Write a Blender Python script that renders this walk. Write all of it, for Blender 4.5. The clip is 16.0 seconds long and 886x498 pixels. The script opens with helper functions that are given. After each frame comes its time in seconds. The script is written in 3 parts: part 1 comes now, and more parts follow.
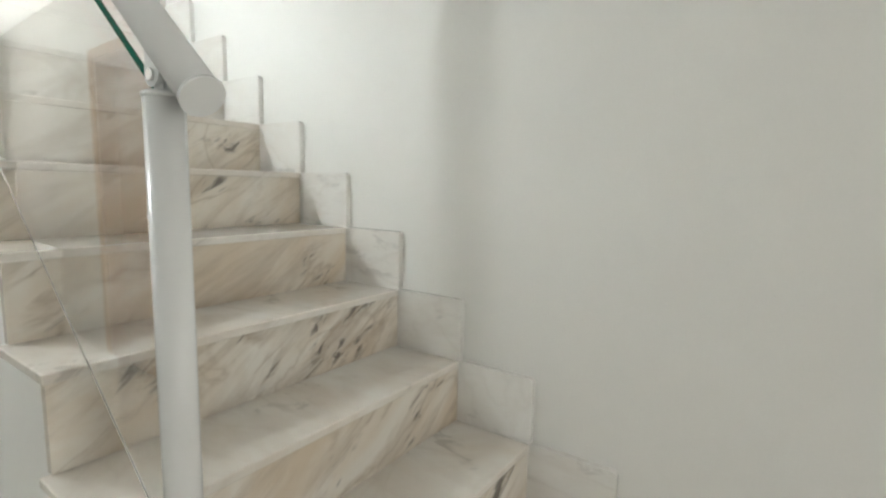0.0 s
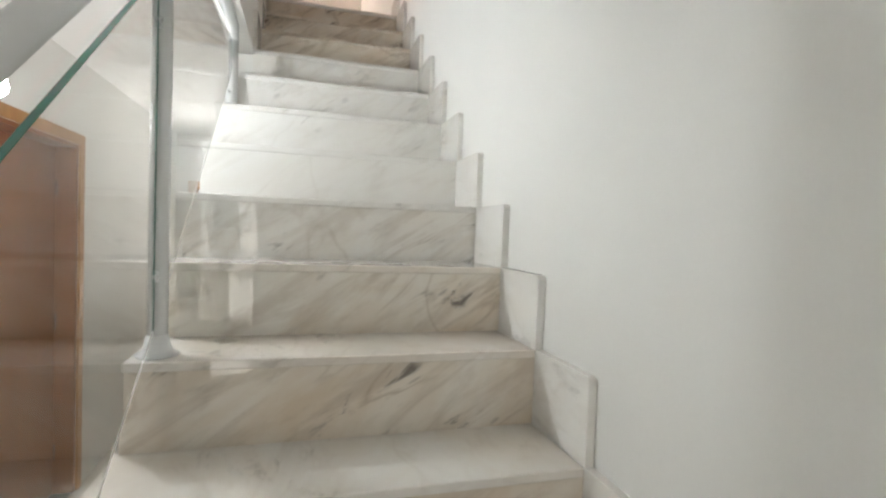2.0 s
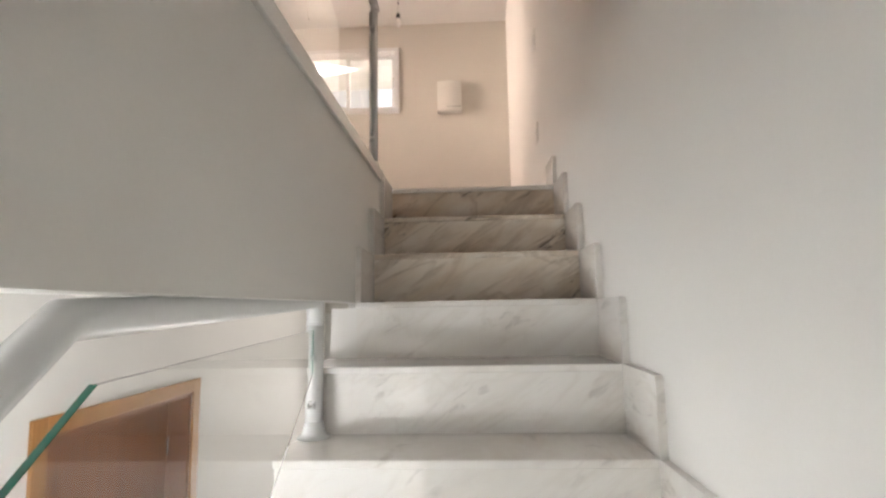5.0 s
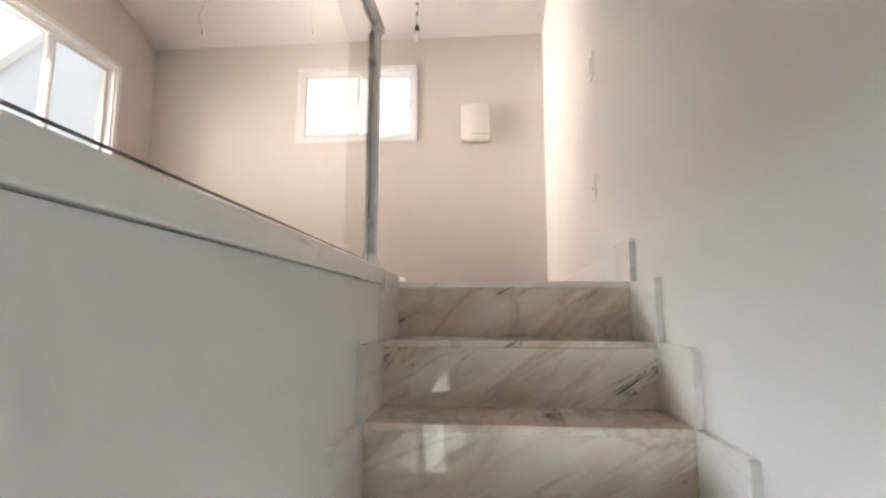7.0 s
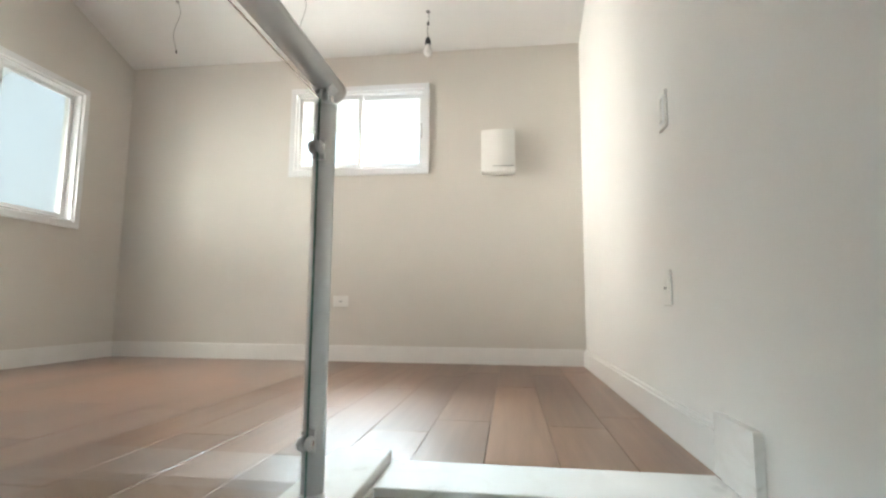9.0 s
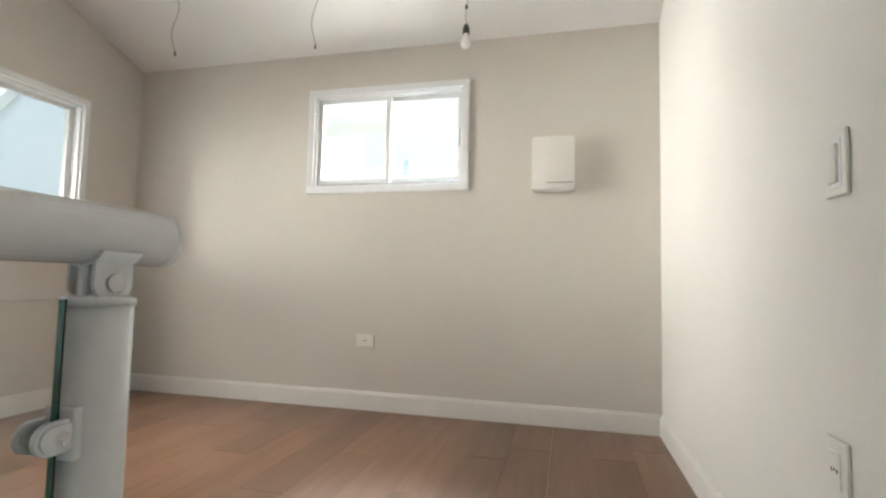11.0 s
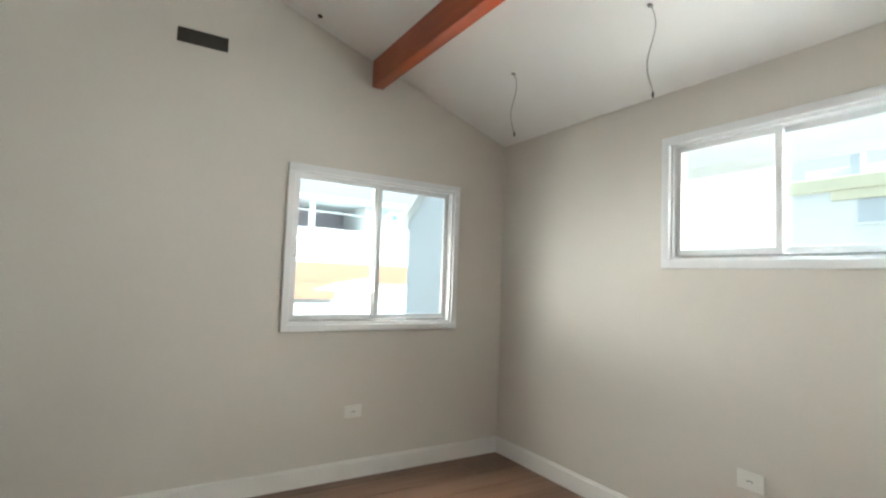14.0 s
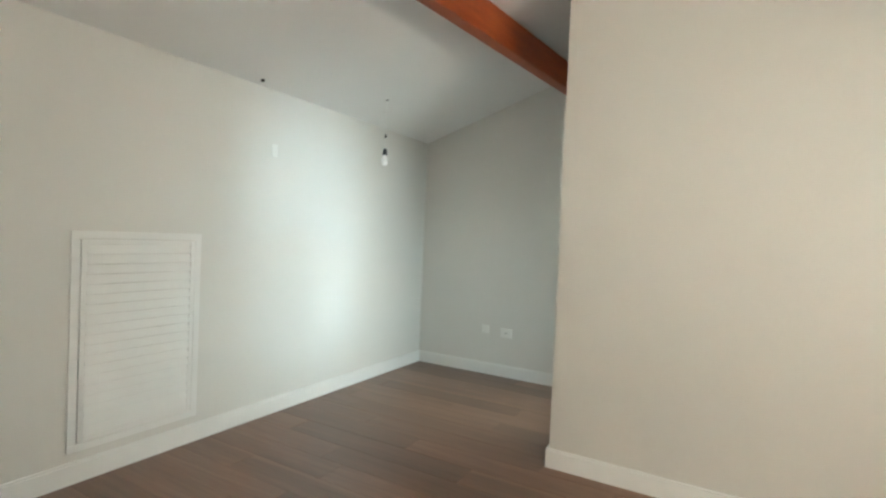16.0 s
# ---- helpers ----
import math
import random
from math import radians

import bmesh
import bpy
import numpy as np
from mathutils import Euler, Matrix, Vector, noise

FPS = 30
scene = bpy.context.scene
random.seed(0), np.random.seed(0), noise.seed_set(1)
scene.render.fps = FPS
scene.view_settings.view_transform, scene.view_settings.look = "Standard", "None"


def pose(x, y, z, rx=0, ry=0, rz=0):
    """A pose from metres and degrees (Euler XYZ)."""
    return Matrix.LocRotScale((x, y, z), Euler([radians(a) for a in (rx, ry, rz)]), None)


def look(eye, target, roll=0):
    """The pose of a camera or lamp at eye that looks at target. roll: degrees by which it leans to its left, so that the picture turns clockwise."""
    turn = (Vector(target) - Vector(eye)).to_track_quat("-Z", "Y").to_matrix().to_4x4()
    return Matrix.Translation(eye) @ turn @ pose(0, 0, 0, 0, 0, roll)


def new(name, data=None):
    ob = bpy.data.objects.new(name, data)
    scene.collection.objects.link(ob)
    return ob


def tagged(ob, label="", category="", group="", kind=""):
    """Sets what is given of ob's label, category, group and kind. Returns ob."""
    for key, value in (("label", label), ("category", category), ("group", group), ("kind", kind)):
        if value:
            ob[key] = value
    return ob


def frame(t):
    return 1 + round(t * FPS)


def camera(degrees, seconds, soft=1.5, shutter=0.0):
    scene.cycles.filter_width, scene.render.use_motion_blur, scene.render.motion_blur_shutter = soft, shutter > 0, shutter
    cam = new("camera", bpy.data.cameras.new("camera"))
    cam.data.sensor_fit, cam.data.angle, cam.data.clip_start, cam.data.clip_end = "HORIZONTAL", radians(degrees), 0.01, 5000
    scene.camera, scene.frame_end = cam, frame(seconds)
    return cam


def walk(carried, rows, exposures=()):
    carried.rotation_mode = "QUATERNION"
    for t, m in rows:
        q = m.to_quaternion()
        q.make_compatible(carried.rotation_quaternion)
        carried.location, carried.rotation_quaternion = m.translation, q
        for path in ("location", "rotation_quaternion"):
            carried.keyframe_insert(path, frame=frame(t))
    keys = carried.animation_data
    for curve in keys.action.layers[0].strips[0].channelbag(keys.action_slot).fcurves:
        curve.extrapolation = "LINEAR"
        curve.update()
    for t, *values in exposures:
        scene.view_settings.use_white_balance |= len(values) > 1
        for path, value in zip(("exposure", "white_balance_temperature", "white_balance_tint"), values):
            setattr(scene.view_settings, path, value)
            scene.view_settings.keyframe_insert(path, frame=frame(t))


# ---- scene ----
cam = camera(83.2, 16.0, soft=2.4)
PATH = [
    (0, (-1.237, -3.673, -1.722), (0.385, -2.531, -1.972), 1.1),
    (0.5, (-1.068, -3.575, -1.720), (0.441, -2.271, -1.875), 1.2),
    (1, (-0.772, -3.556, -1.608), (0.365, -1.920, -1.785), 0.4),
    (1.5, (-0.678, -3.447, -1.498), (0.174, -1.643, -1.63), 2.0),
    (2, (-0.595, -3.287, -1.397), (-0.04, -1.367, -1.465), 2.1),
    (2.5, (-0.545, -3.129, -1.254), (-0.222, -1.156, -1.288), 1.5),
    (3, (-0.47, -3.021, -1.123), (-0.375, -1.024, -1.104), 0.6),
    (3.5, (-0.442, -2.878, -1.018), (-0.468, -0.88, -0.92), 0.5),
    (4, (-0.45, -2.775, -0.896), (-0.539, -0.782, -0.752), 1.0),
    (4.5, (-0.442, -2.6, -0.732), (-0.519, -0.613, -0.519), -0.8),
    (7, (-0.506, -1.737, -0.103), (-0.676, 0.24, 0.147), 0.2),
    (7.5, (-0.506, -1.591, 0.031), (-0.702, 0.384, 0.275), 0.1),
    (8, (-0.495, -1.437, 0.151), (-0.724, 0.534, 0.398), 0.4),
    (8.5, (-0.506, -1.268, 0.253), (-0.742, 0.702, 0.509), 0.4),
    (8.7, (-0.508, -1.212, 0.314), (-0.754, 0.758, 0.561), 0.4),
    (11, (-0.506, -0.559, 0.804), (-0.988, 1.378, 0.937), 1.2),
    (11.5, (-0.53, -0.418, 0.89), (-1.105, 1.492, 1.036), 1.5),
    (12, (-0.497, -0.327, 0.978), (-1.234, 1.527, 1.12), 1.5),
    (12.5, (-0.409, -0.228, 1.079), (-1.392, 1.509, 1.202), 1.7),
    (13, (-0.414, -0.142, 1.146), (-1.635, 1.438, 1.259), 1.2),
    (13.5, (-0.433, -0.022, 1.231), (-1.884, 1.351, 1.343), 0.4),
    (14, (-0.526, 0.039, 1.271), (-2.234, 1.073, 1.391), 2.1),
    (14.5, (-0.789, -0.188, 1.348), (-2.679, 0.461, 1.421), 2.4),
    (15, (-0.732, -0.166, 1.361), (-2.731, -0.126, 1.393), 3.0),
    (15.5, (-0.725, -0.147, 1.283), (-2.658, -0.658, 1.32), 2.6),
    (16, (-0.689, -0.106, 1.333), (-2.421, -1.106, 1.284), 2.5),
]

# exposure and white balance along the walk
EXPOSURES = [(0.0, 1.97, 6400, 5), (1.0, 1.96, 6300, 6), (1.6, 1.80, 6350, 7), (2.2, 1.62, 6500, 8), (3.2, 1.33, 6600, 9), (4.0, 1.20, 6550, 11), (4.5, 1.34, 6700, 12),
             (7.0, 1.95, 6050, 7), (8.7, 1.88, 5500, -5), (11.0, 1.65, 5500, -5), (12.5, 1.57, 5350, -8), (14.0, 1.58, 5250, -9), (14.5, 1.82, 5300, -10), (15.0, 2.06, 5450, -8), (16.0, 2.25, 5650, -9)]
walk(cam, [(t, look(eye, target, roll)) for t, eye, target, roll in PATH], EXPOSURES)

# ---- light ----
SUN_DIR = Vector((0.74, 0.02, 0.95)).normalized()
world = bpy.data.worlds.new("world")
scene.world = world
world.use_nodes = True
wn = world.node_tree.nodes
sky = wn.new("ShaderNodeTexSky")
sky.sky_type = 'NISHITA'
sky.sun_disc = False
sky.air_density, sky.dust_density, sky.ozone_density = 0.8, 6.0, 0.6
sky.sun_elevation = math.asin(SUN_DIR.z)
sky.sun_rotation = math.atan2(SUN_DIR.x, SUN_DIR.y)
hazy = wn.new("ShaderNodeHueSaturation")          # thin bright haze
hazy.inputs["Saturation"].default_value = 0.02
world.node_tree.links.new(sky.outputs[0], hazy.inputs["Color"])
world.node_tree.links.new(hazy.outputs[0], wn["Background"].inputs[0])
wn["Background"].inputs[1].default_value = 0.14

sun = new("sun", bpy.data.lights.new("sun", 'SUN'))
sun.data.energy, sun.data.angle, sun.data.color = 1.7, radians(0.53), (1.0, 0.95, 0.88)
sun.matrix_world = look((6, 5, 12), Vector((6, 5, 12)) - SUN_DIR)


def area_lamp(name, place, aim, w, h, watts, color=(0.95, 0.98, 1.0), spread=180):
    lamp = new(name, bpy.data.lights.new(name, 'AREA'))
    lamp.data.shape, lamp.data.size, lamp.data.size_y = 'RECTANGLE', w, h
    lamp.data.energy, lamp.data.color = watts, color
    lamp.data.spread = radians(spread)
    lamp.matrix_world = look(place, aim)
    return lamp



# lamps standing in for daylight at attic windows and glazed doors, aimed off camera
WARM = (1.0, 0.80, 0.675)
COOL = (0.93, 0.97, 1.0)
area_lamp("daylight_west_window", (-3.70, 1.38, 1.43), (-2.70, 1.55, 1.40), 0.95, 0.88, 3.7, WARM, 47)
# added lamp, unseen outside, throws the light patch on the north wall
area_lamp("daylight_west_window_slant", (-4.40, 1.18, 1.20), (-3.60, 1.70, 1.27), 0.26, 0.45, 0.62, WARM, 60)
# added fills tilted up and down to brighten ceiling, stair wall and floor
area_lamp("daylight_west_window_up", (-3.71, 1.38, 1.40), (-2.71, 0.90, 1.87), 0.7, 0.5, 4.2, WARM, 46)
area_lamp("daylight_west_window_down", (-3.70, 1.38, 1.55), (-2.70, 1.48, 0.55), 0.7, 0.5, 2.4, WARM, 80)
area_lamp("daylight_north_window", (-1.64, 2.545, 1.715), (-2.22, 1.545, 1.62), 0.9, 0.58, 3.6, WARM, 80)
# three more north-side fills, added to lift the stairs, floor and ceiling
area_lamp("daylight_north_window_stairs", (-1.58, 2.56, 1.72), (-1.32, 1.86, 1.05), 0.8, 0.4, 3.6, COOL, 34)
area_lamp("daylight_north_window_down", (-1.64, 2.55, 1.80), (-2.04, 1.85, 0.80), 0.7, 0.3, 1.6, WARM, 80)
area_lamp("daylight_north_window_up", (-1.64, 2.57, 1.60), (-1.85, 1.57, 2.55), 0.6, 0.3, 0.8, WARM, 84)
area_lamp("daylight_alcove_window", (-4.48, -0.80, 1.14), (-4.07, -1.70, 1.22), 0.80, 1.85, 0.62, (0.84, 0.92, 1.0), 22)
# wide fill added beside the alcove beam to lift its floor and ceiling
area_lamp("daylight_alcove_window_wide", (-4.42, -0.87, 1.08), (-4.16, -1.87, 0.66), 0.80, 1.80, 1.8, COOL, 110)
area_lamp("daylight_outer_door", (-1.38, -6.44, -1.95), (-1.3, -4.44, -1.75), 0.66, 1.9, 3.6, (1.0, 0.95, 0.91))
area_lamp("daylight_back_door", (-1.26, 2.49, -1.90), (-1.34, 1.69, -1.30), 0.60, 1.2, 2.6, (1.0, 0.96, 0.92), 62)

# ---- plan, in metres: x from the stair wall, y up the flight, z from the attic floor ----
RISE, GO, STEPS = 0.187, 0.24, 16
LOW = -RISE * STEPS              # lower floor
SOFFIT = -0.56                   # foot of the slab edge beside the well
HALL_TOP = -0.49                 # lower ceiling
NORTH, SOUTH, WEST, ALCOVE = 2.405, -2.94, -3.56, -5.18
CORNER = -0.98                    # where the west wall turns into the alcove
RIDGE = (NORTH + SOUTH) / 2
EAVE, PITCH = 2.31, 0.345
WELL = -0.83                     # west face of the stair well
OPEN = -0.925                    # free ends of the open treads
HALL_W, HALL_N, HALL_S = -1.83, 2.405, -6.3
RAIL_X = -0.885


def roof_z(y):
    return EAVE + PITCH * min(NORTH - y, y - SOUTH)


# ---- materials ----
def material(name, rough=0.5, metal=0.0):
    m = bpy.data.materials.new(name)
    m.use_nodes = True
    b = m.node_tree.nodes["Principled BSDF"]
    b.inputs["Roughness"].default_value = rough
    b.inputs["Metallic"].default_value = metal
    return m, m.node_tree.nodes, m.node_tree.links, b


def coords(n, l, scale, random_shift=0.0, turn=(0, 0, 0)):
    tc = n.new("ShaderNodeTexCoord")
    mp = n.new("ShaderNodeMapping")
    mp.inputs["Scale"].default_value = scale
    mp.inputs["Rotation"].default_value = [radians(a) for a in turn]
    l.new(tc.outputs["Object"], mp.inputs["Vector"])
    if random_shift:
        info = n.new("ShaderNodeObjectInfo")
        mul = n.new("ShaderNodeVectorMath")
        mul.operation = 'SCALE'
        mul.inputs[0].default_value = (random_shift, random_shift * 1.7, random_shift * 0.6)
        l.new(info.outputs["Random"], mul.inputs["Scale"])
        l.new(mul.outputs[0], mp.inputs["Location"])
    return mp.outputs[0]


def noise_tex(n, l, vec, scale, detail=4, rough=0.5, distort=0.0):
    t = n.new("ShaderNodeTexNoise")
    t.inputs["Scale"].default_value, t.inputs["Detail"].default_value = scale, detail
    t.inputs["Roughness"].default_value, t.inputs["Distortion"].default_value = rough, distort
    l.new(vec, t.inputs["Vector"])
    return t.outputs["Fac"]


def ramp(n, l, fac, stops):
    r = n.new("ShaderNodeValToRGB")
    while len(r.color_ramp.elements) < len(stops):
        r.color_ramp.elements.new(0.5)
    for e, (p, c) in zip(r.color_ramp.elements, stops):
        e.position, e.color = p, (*c, 1)
    l.new(fac, r.inputs[0])
    return r.outputs["Color"]


def mix(n, l, fac, a, b, mode='MIX'):
    m = n.new("ShaderNodeMix")
    m.data_type, m.blend_type = 'RGBA', mode
    for sock, v in ((m.inputs["Factor"], fac), (m.inputs[6], a), (m.inputs[7], b)):
        if isinstance(v, (int, float)):
            sock.default_value = v
        elif isinstance(v, tuple):
            sock.default_value = (*v, 1)
        else:
            l.new(v, sock)
    return m.outputs[2]


def bump(n, l, b, height, strength, distance=0.002):
    k = n.new("ShaderNodeBump")
    k.inputs["Strength"].default_value, k.inputs["Distance"].default_value = strength, distance
    l.new(height, k.inputs["Height"])
    l.new(k.outputs[0], b.inputs["Normal"])


def paint(name, color, rough=0.6, mottle=0.05, relief=0.15):
    m, n, l, b = material(name, rough)
    v = coords(n, l, (1, 1, 1))
    broad = noise_tex(n, l, v, 1.3, 3)
    fine = noise_tex(n, l, v, 140, 2)
    dark = tuple(c * (1 - mottle) for c in color)
    c1 = ramp(n, l, broad, [(0.3, dark), (0.7, color)])
    b_col = mix(n, l, 0.25, c1, ramp(n, l, fine, [(0.3, dark), (0.7, color)]))
    l.new(b_col, b.inputs["Base Color"])
    bump(n, l, b, fine, relief, 0.001)
    return m


def plain(name, color, rough=0.4, metal=0.0, wear=0.06):
    m, n, l, b = material(name, rough, metal)
    v = coords(n, l, (1, 1, 1))
    f = noise_tex(n, l, v, 9, 4)
    l.new(ramp(n, l, f, [(0.3, tuple(c * (1 - wear) for c in color)), (0.7, color)]), b.inputs["Base Color"])
    r = n.new("ShaderNodeMapRange")
    r.inputs["To Min"].default_value, r.inputs["To Max"].default_value = rough * 0.8, min(1, rough * 1.25)
    l.new(f, r.inputs["Value"])
    l.new(r.outputs[0], b.inputs["Roughness"])
    return m


def marble(name, base, cloudy, strong):
    """Polished white marble: uneven beige clouds, thin slanting veins and sparse dark flecks; each slab is cut elsewhere."""
    m, n, l, b = material(name, 0.04)
    v = coords(n, l, (1, 1, 1), 31.0)
    rot = n.new("ShaderNodeMapping")
    rot.inputs["Rotation"].default_value = (0, radians(33), 0)
    l.new(v, rot.inputs["Vector"])

    def drawn(z):
        k = n.new("ShaderNodeMapping")
        k.inputs["Scale"].default_value = (1.0, 1.0, z)
        l.new(rot.outputs[0], k.inputs["Vector"])
        return k.outputs[0]

    def line(fac, half, top):
        """A thin line where the noise crosses its middle."""
        a = n.new("ShaderNodeMath")
        a.operation = 'SUBTRACT'
        a.inputs[1].default_value = 0.5
        l.new(fac, a.inputs[0])
        c = n.new("ShaderNodeMath")
        c.operation = 'ABSOLUTE'
        l.new(a.outputs[0], c.inputs[0])
        return ramp(n, l, c.outputs[0], [(0.0, (top,) * 3), (half * 0.35, (top * 0.55,) * 3), (half, (0, 0, 0))])

    cloud = noise_tex(n, l, drawn(2.2), 1.9, 5, 0.6, 0.9)
    smear = noise_tex(n, l, drawn(4.6), 2.6, 6, 0.6, 0.7)
    vein = noise_tex(n, l, drawn(4.6), 1.7, 6, 0.52, 0.7)
    cross = noise_tex(n, l, v, 1.1, 5, 0.5, 0.7)
    fleck = noise_tex(n, l, drawn(3.6), 8.0, 5, 0.62, 0.8)
    patch = noise_tex(n, l, drawn(1.7), 3.0, 3, 0.5, 0.8)
    beige = tuple(a * k for a, k in zip(base, (0.84, 0.745, 0.64)))
    grey = tuple(a * k for a, k in zip(base, (0.50, 0.42, 0.345)))
    c = mix(n, l, cloudy, base, ramp(n, l, cloud, [(0.34, base), (0.50, tuple((x + y) / 2 for x, y in zip(base, beige))), (0.66, beige)]))
    c = mix(n, l, ramp(n, l, smear, [(0.50, (0, 0, 0)), (0.62, (0.34 * strong,) * 3), (0.75, (0.5 * strong,) * 3)]), c, grey)
    gate = ramp(n, l, patch, [(0.42, (0.08,) * 3), (0.58, (1, 1, 1))])
    c = mix(n, l, mix(n, l, 1.0, line(vein, 0.04, 0.55 * strong), gate, 'MULTIPLY'), c, grey)
    c = mix(n, l, line(cross, 0.012, 0.35 * strong), c, grey)
    dark = ramp(n, l, fleck, [(0.525, (0, 0, 0)), (0.60, (strong * 0.80,) * 3)])
    gate2 = ramp(n, l, patch, [(0.52, (0, 0, 0)), (0.58, (1, 1, 1))])
    near = ramp(n, l, smear, [(0.47, (0, 0, 0)), (0.56, (1, 1, 1))])
    f = mix(n, l, 1.0, mix(n, l, 1.0, dark, gate2, 'MULTIPLY'), near, 'MULTIPLY')
    c = mix(n, l, f, c, (0.12, 0.105, 0.095))
    l.new(c, b.inputs["Base Color"])
    r = n.new("ShaderNodeMapRange")
    r.inputs["To Min"].default_value, r.inputs["To Max"].default_value = 0.012, 0.035
    l.new(fleck, r.inputs["Value"])
    l.new(r.outputs[0], b.inputs["Roughness"])
    return m


def timber(name, dark, light, rough, along, random_shift=17.0, ring=14.0):
    """Wood with grain along one axis (0, 1 or 2); pieces differ in tone and cut."""
    m, n, l, b = material(name, rough)
    sc = [ring, ring, ring]
    sc[along] = ring * 0.06
    v = coords(n, l, sc, random_shift)
    g = noise_tex(n, l, v, 1.0, 8, 0.62, 0.8)
    f = noise_tex(n, l, v, 5.0, 4, 0.6)
    c = ramp(n, l, g, [(0.25, dark), (0.55, tuple((a + d) / 2 for a, d in zip(dark, light))), (0.8, light)])
    c = mix(n, l, 0.25, c, ramp(n, l, f, [(0.3, dark), (0.7, light)]))
    if random_shift:
        info = n.new("ShaderNodeObjectInfo")
        tone = ramp(n, l, info.outputs["Random"], [(0.0, (0.62, 0.60, 0.58)), (0.5, (0.85, 0.83, 0.80)), (1.0, (1.0, 1.0, 1.0))])
        c = mix(n, l, 1.0, c, tone, 'MULTIPLY')
    l.new(c, b.inputs["Base Color"])
    bump(n, l, b, f, 0.12, 0.001)
    return m


def glass(name, tint):
    m, n, l, b = material(name, 0.0)
    b.inputs["Base Color"].default_value = (*tint, 1)
    b.inputs["Transmission Weight"].default_value = 1.0
    b.inputs["IOR"].default_value = 1.48
    return m


def glow(name, color, strength):
    m, n, l, b = material(name, 0.4)
    b.inputs["Base Color"].default_value = (*color, 1)
    b.inputs["Emission Color"].default_value = (*color, 1)
    b.inputs["Emission Strength"].default_value = strength
    return m


WHITE_WALL = paint("white_wall_paint", (0.80, 0.79, 0.76))
GREIGE = paint("greige_wall_paint", (0.66, 0.63, 0.575))
PALE = paint("pale_wall_paint", (0.72, 0.70, 0.655))
CEIL = paint("ceiling_paint", (0.82, 0.81, 0.79), 0.8, 0.03)
TRIM = plain("white_trim_lacquer", (0.82, 0.81, 0.78), 0.35, 0, 0.03)
# beige in WARM and BOLD partly paints the risers' shade; veins are the stone's
MARBLE_WARM = marble("veined_marble", (0.79, 0.76, 0.70), 1.0, 1.0)
MARBLE_BOLD = marble("boldly_veined_marble", (0.80, 0.76, 0.69), 0.9, 1.25)
MARBLE_TREAD = marble("faintly_veined_marble", (0.82, 0.80, 0.76), 0.6, 0.32)
MARBLE_GREY = marble("grey_flecked_marble", (0.82, 0.81, 0.785), 0.35, 0.7)
MARBLE_PALE = marble("pale_marble", (0.83, 0.82, 0.795), 0.22, 0.24)
PLANK = timber("laminate_plank", (0.135, 0.068, 0.039), (0.305, 0.182, 0.117), 0.29, 1, 17.0, 9.0)
BEAM_WOOD = timber("varnished_beam_wood", (0.20, 0.032, 0.008), (0.50, 0.105, 0.021), 0.3, 0, 0, 10.0)
DOOR_WOOD = timber("door_veneer", (0.20, 0.064, 0.015), (0.37, 0.14, 0.036), 0.35, 2, 0, 16.0)
CASING_WOOD = timber("casing_wood", (0.42, 0.19, 0.048), (0.60, 0.31, 0.09), 0.35, 2, 9.0, 18.0)
RAIL_PAINT = plain("white_rail_enamel", (0.80, 0.81, 0.81), 0.2, 0, 0.04)
CLEAR = glass("clear_glass", (0.985, 0.995, 0.99))
GLASS_EDGE = plain("green_glass_edge", (0.02, 0.19, 0.125), 0.08)
STEEL = plain("chrome_steel", (0.7, 0.7, 0.7), 0.25, 1.0)
PLASTIC = plain("white_plastic", (0.80, 0.79, 0.75), 0.35, 0, 0.03)
BLACK = plain("black_bakelite", (0.02, 0.02, 0.022), 0.4)
WIRE_BLUE = plain("blue_wire_sheath", (0.12, 0.20, 0.38), 0.5)
WIRE_GREY = plain("grey_wire_sheath", (0.22, 0.21, 0.20), 0.5)
ALU = plain("white_aluminium", (0.80, 0.81, 0.82), 0.3, 0, 0.03)
VENT_DARK = plain("dark_vent_plastic", (0.05, 0.047, 0.04), 0.6)
BULB_ON = glow("lit_bulb_glass", (0.96, 0.985, 1.0), 132.0)
BULB_OFF = plain("opal_bulb_glass", (0.92, 0.91, 0.89), 0.2)
TILE = plain("porcelain_floor_tile", (0.66, 0.62, 0.56), 0.15)
RENDER_WHITE = paint("white_render", (0.80, 0.80, 0.79), 0.9)
RENDER_BLUE = paint("grey_blue_render", (0.54, 0.56, 0.59), 0.9)
RENDER_ORANGE = paint("orange_render", (0.37, 0.20, 0.12), 0.9)
RENDER_TEAL = paint("teal_awning", (0.25, 0.5, 0.5), 0.8)
RENDER_SHADE = paint("lilac_shade_render", (0.45, 0.41, 0.44), 0.9)
RENDER_YELLOW = paint("yellow_render", (0.66, 0.62, 0.46), 0.9)
EARTH = paint("pale_earth", (0.42, 0.38, 0.32), 0.95, 0.25)


# ---- building helpers ----
def box(bm, x0, x1, y0, y1, z0, z1, bevel=0.0):
    r = bmesh.ops.create_cube(bm, size=1.0)
    vs = r["verts"]
    bmesh.ops.scale(bm, vec=(x1 - x0, y1 - y0, z1 - z0), verts=vs)
    bmesh.ops.translate(bm, vec=((x0 + x1) / 2, (y0 + y1) / 2, (z0 + z1) / 2), verts=vs)
    if bevel:
        es = list({e for v in vs for e in v.link_edges})
        bmesh.ops.bevel(bm, geom=es, offset=bevel, segments=2, affect='EDGES', profile=0.5)
    return vs


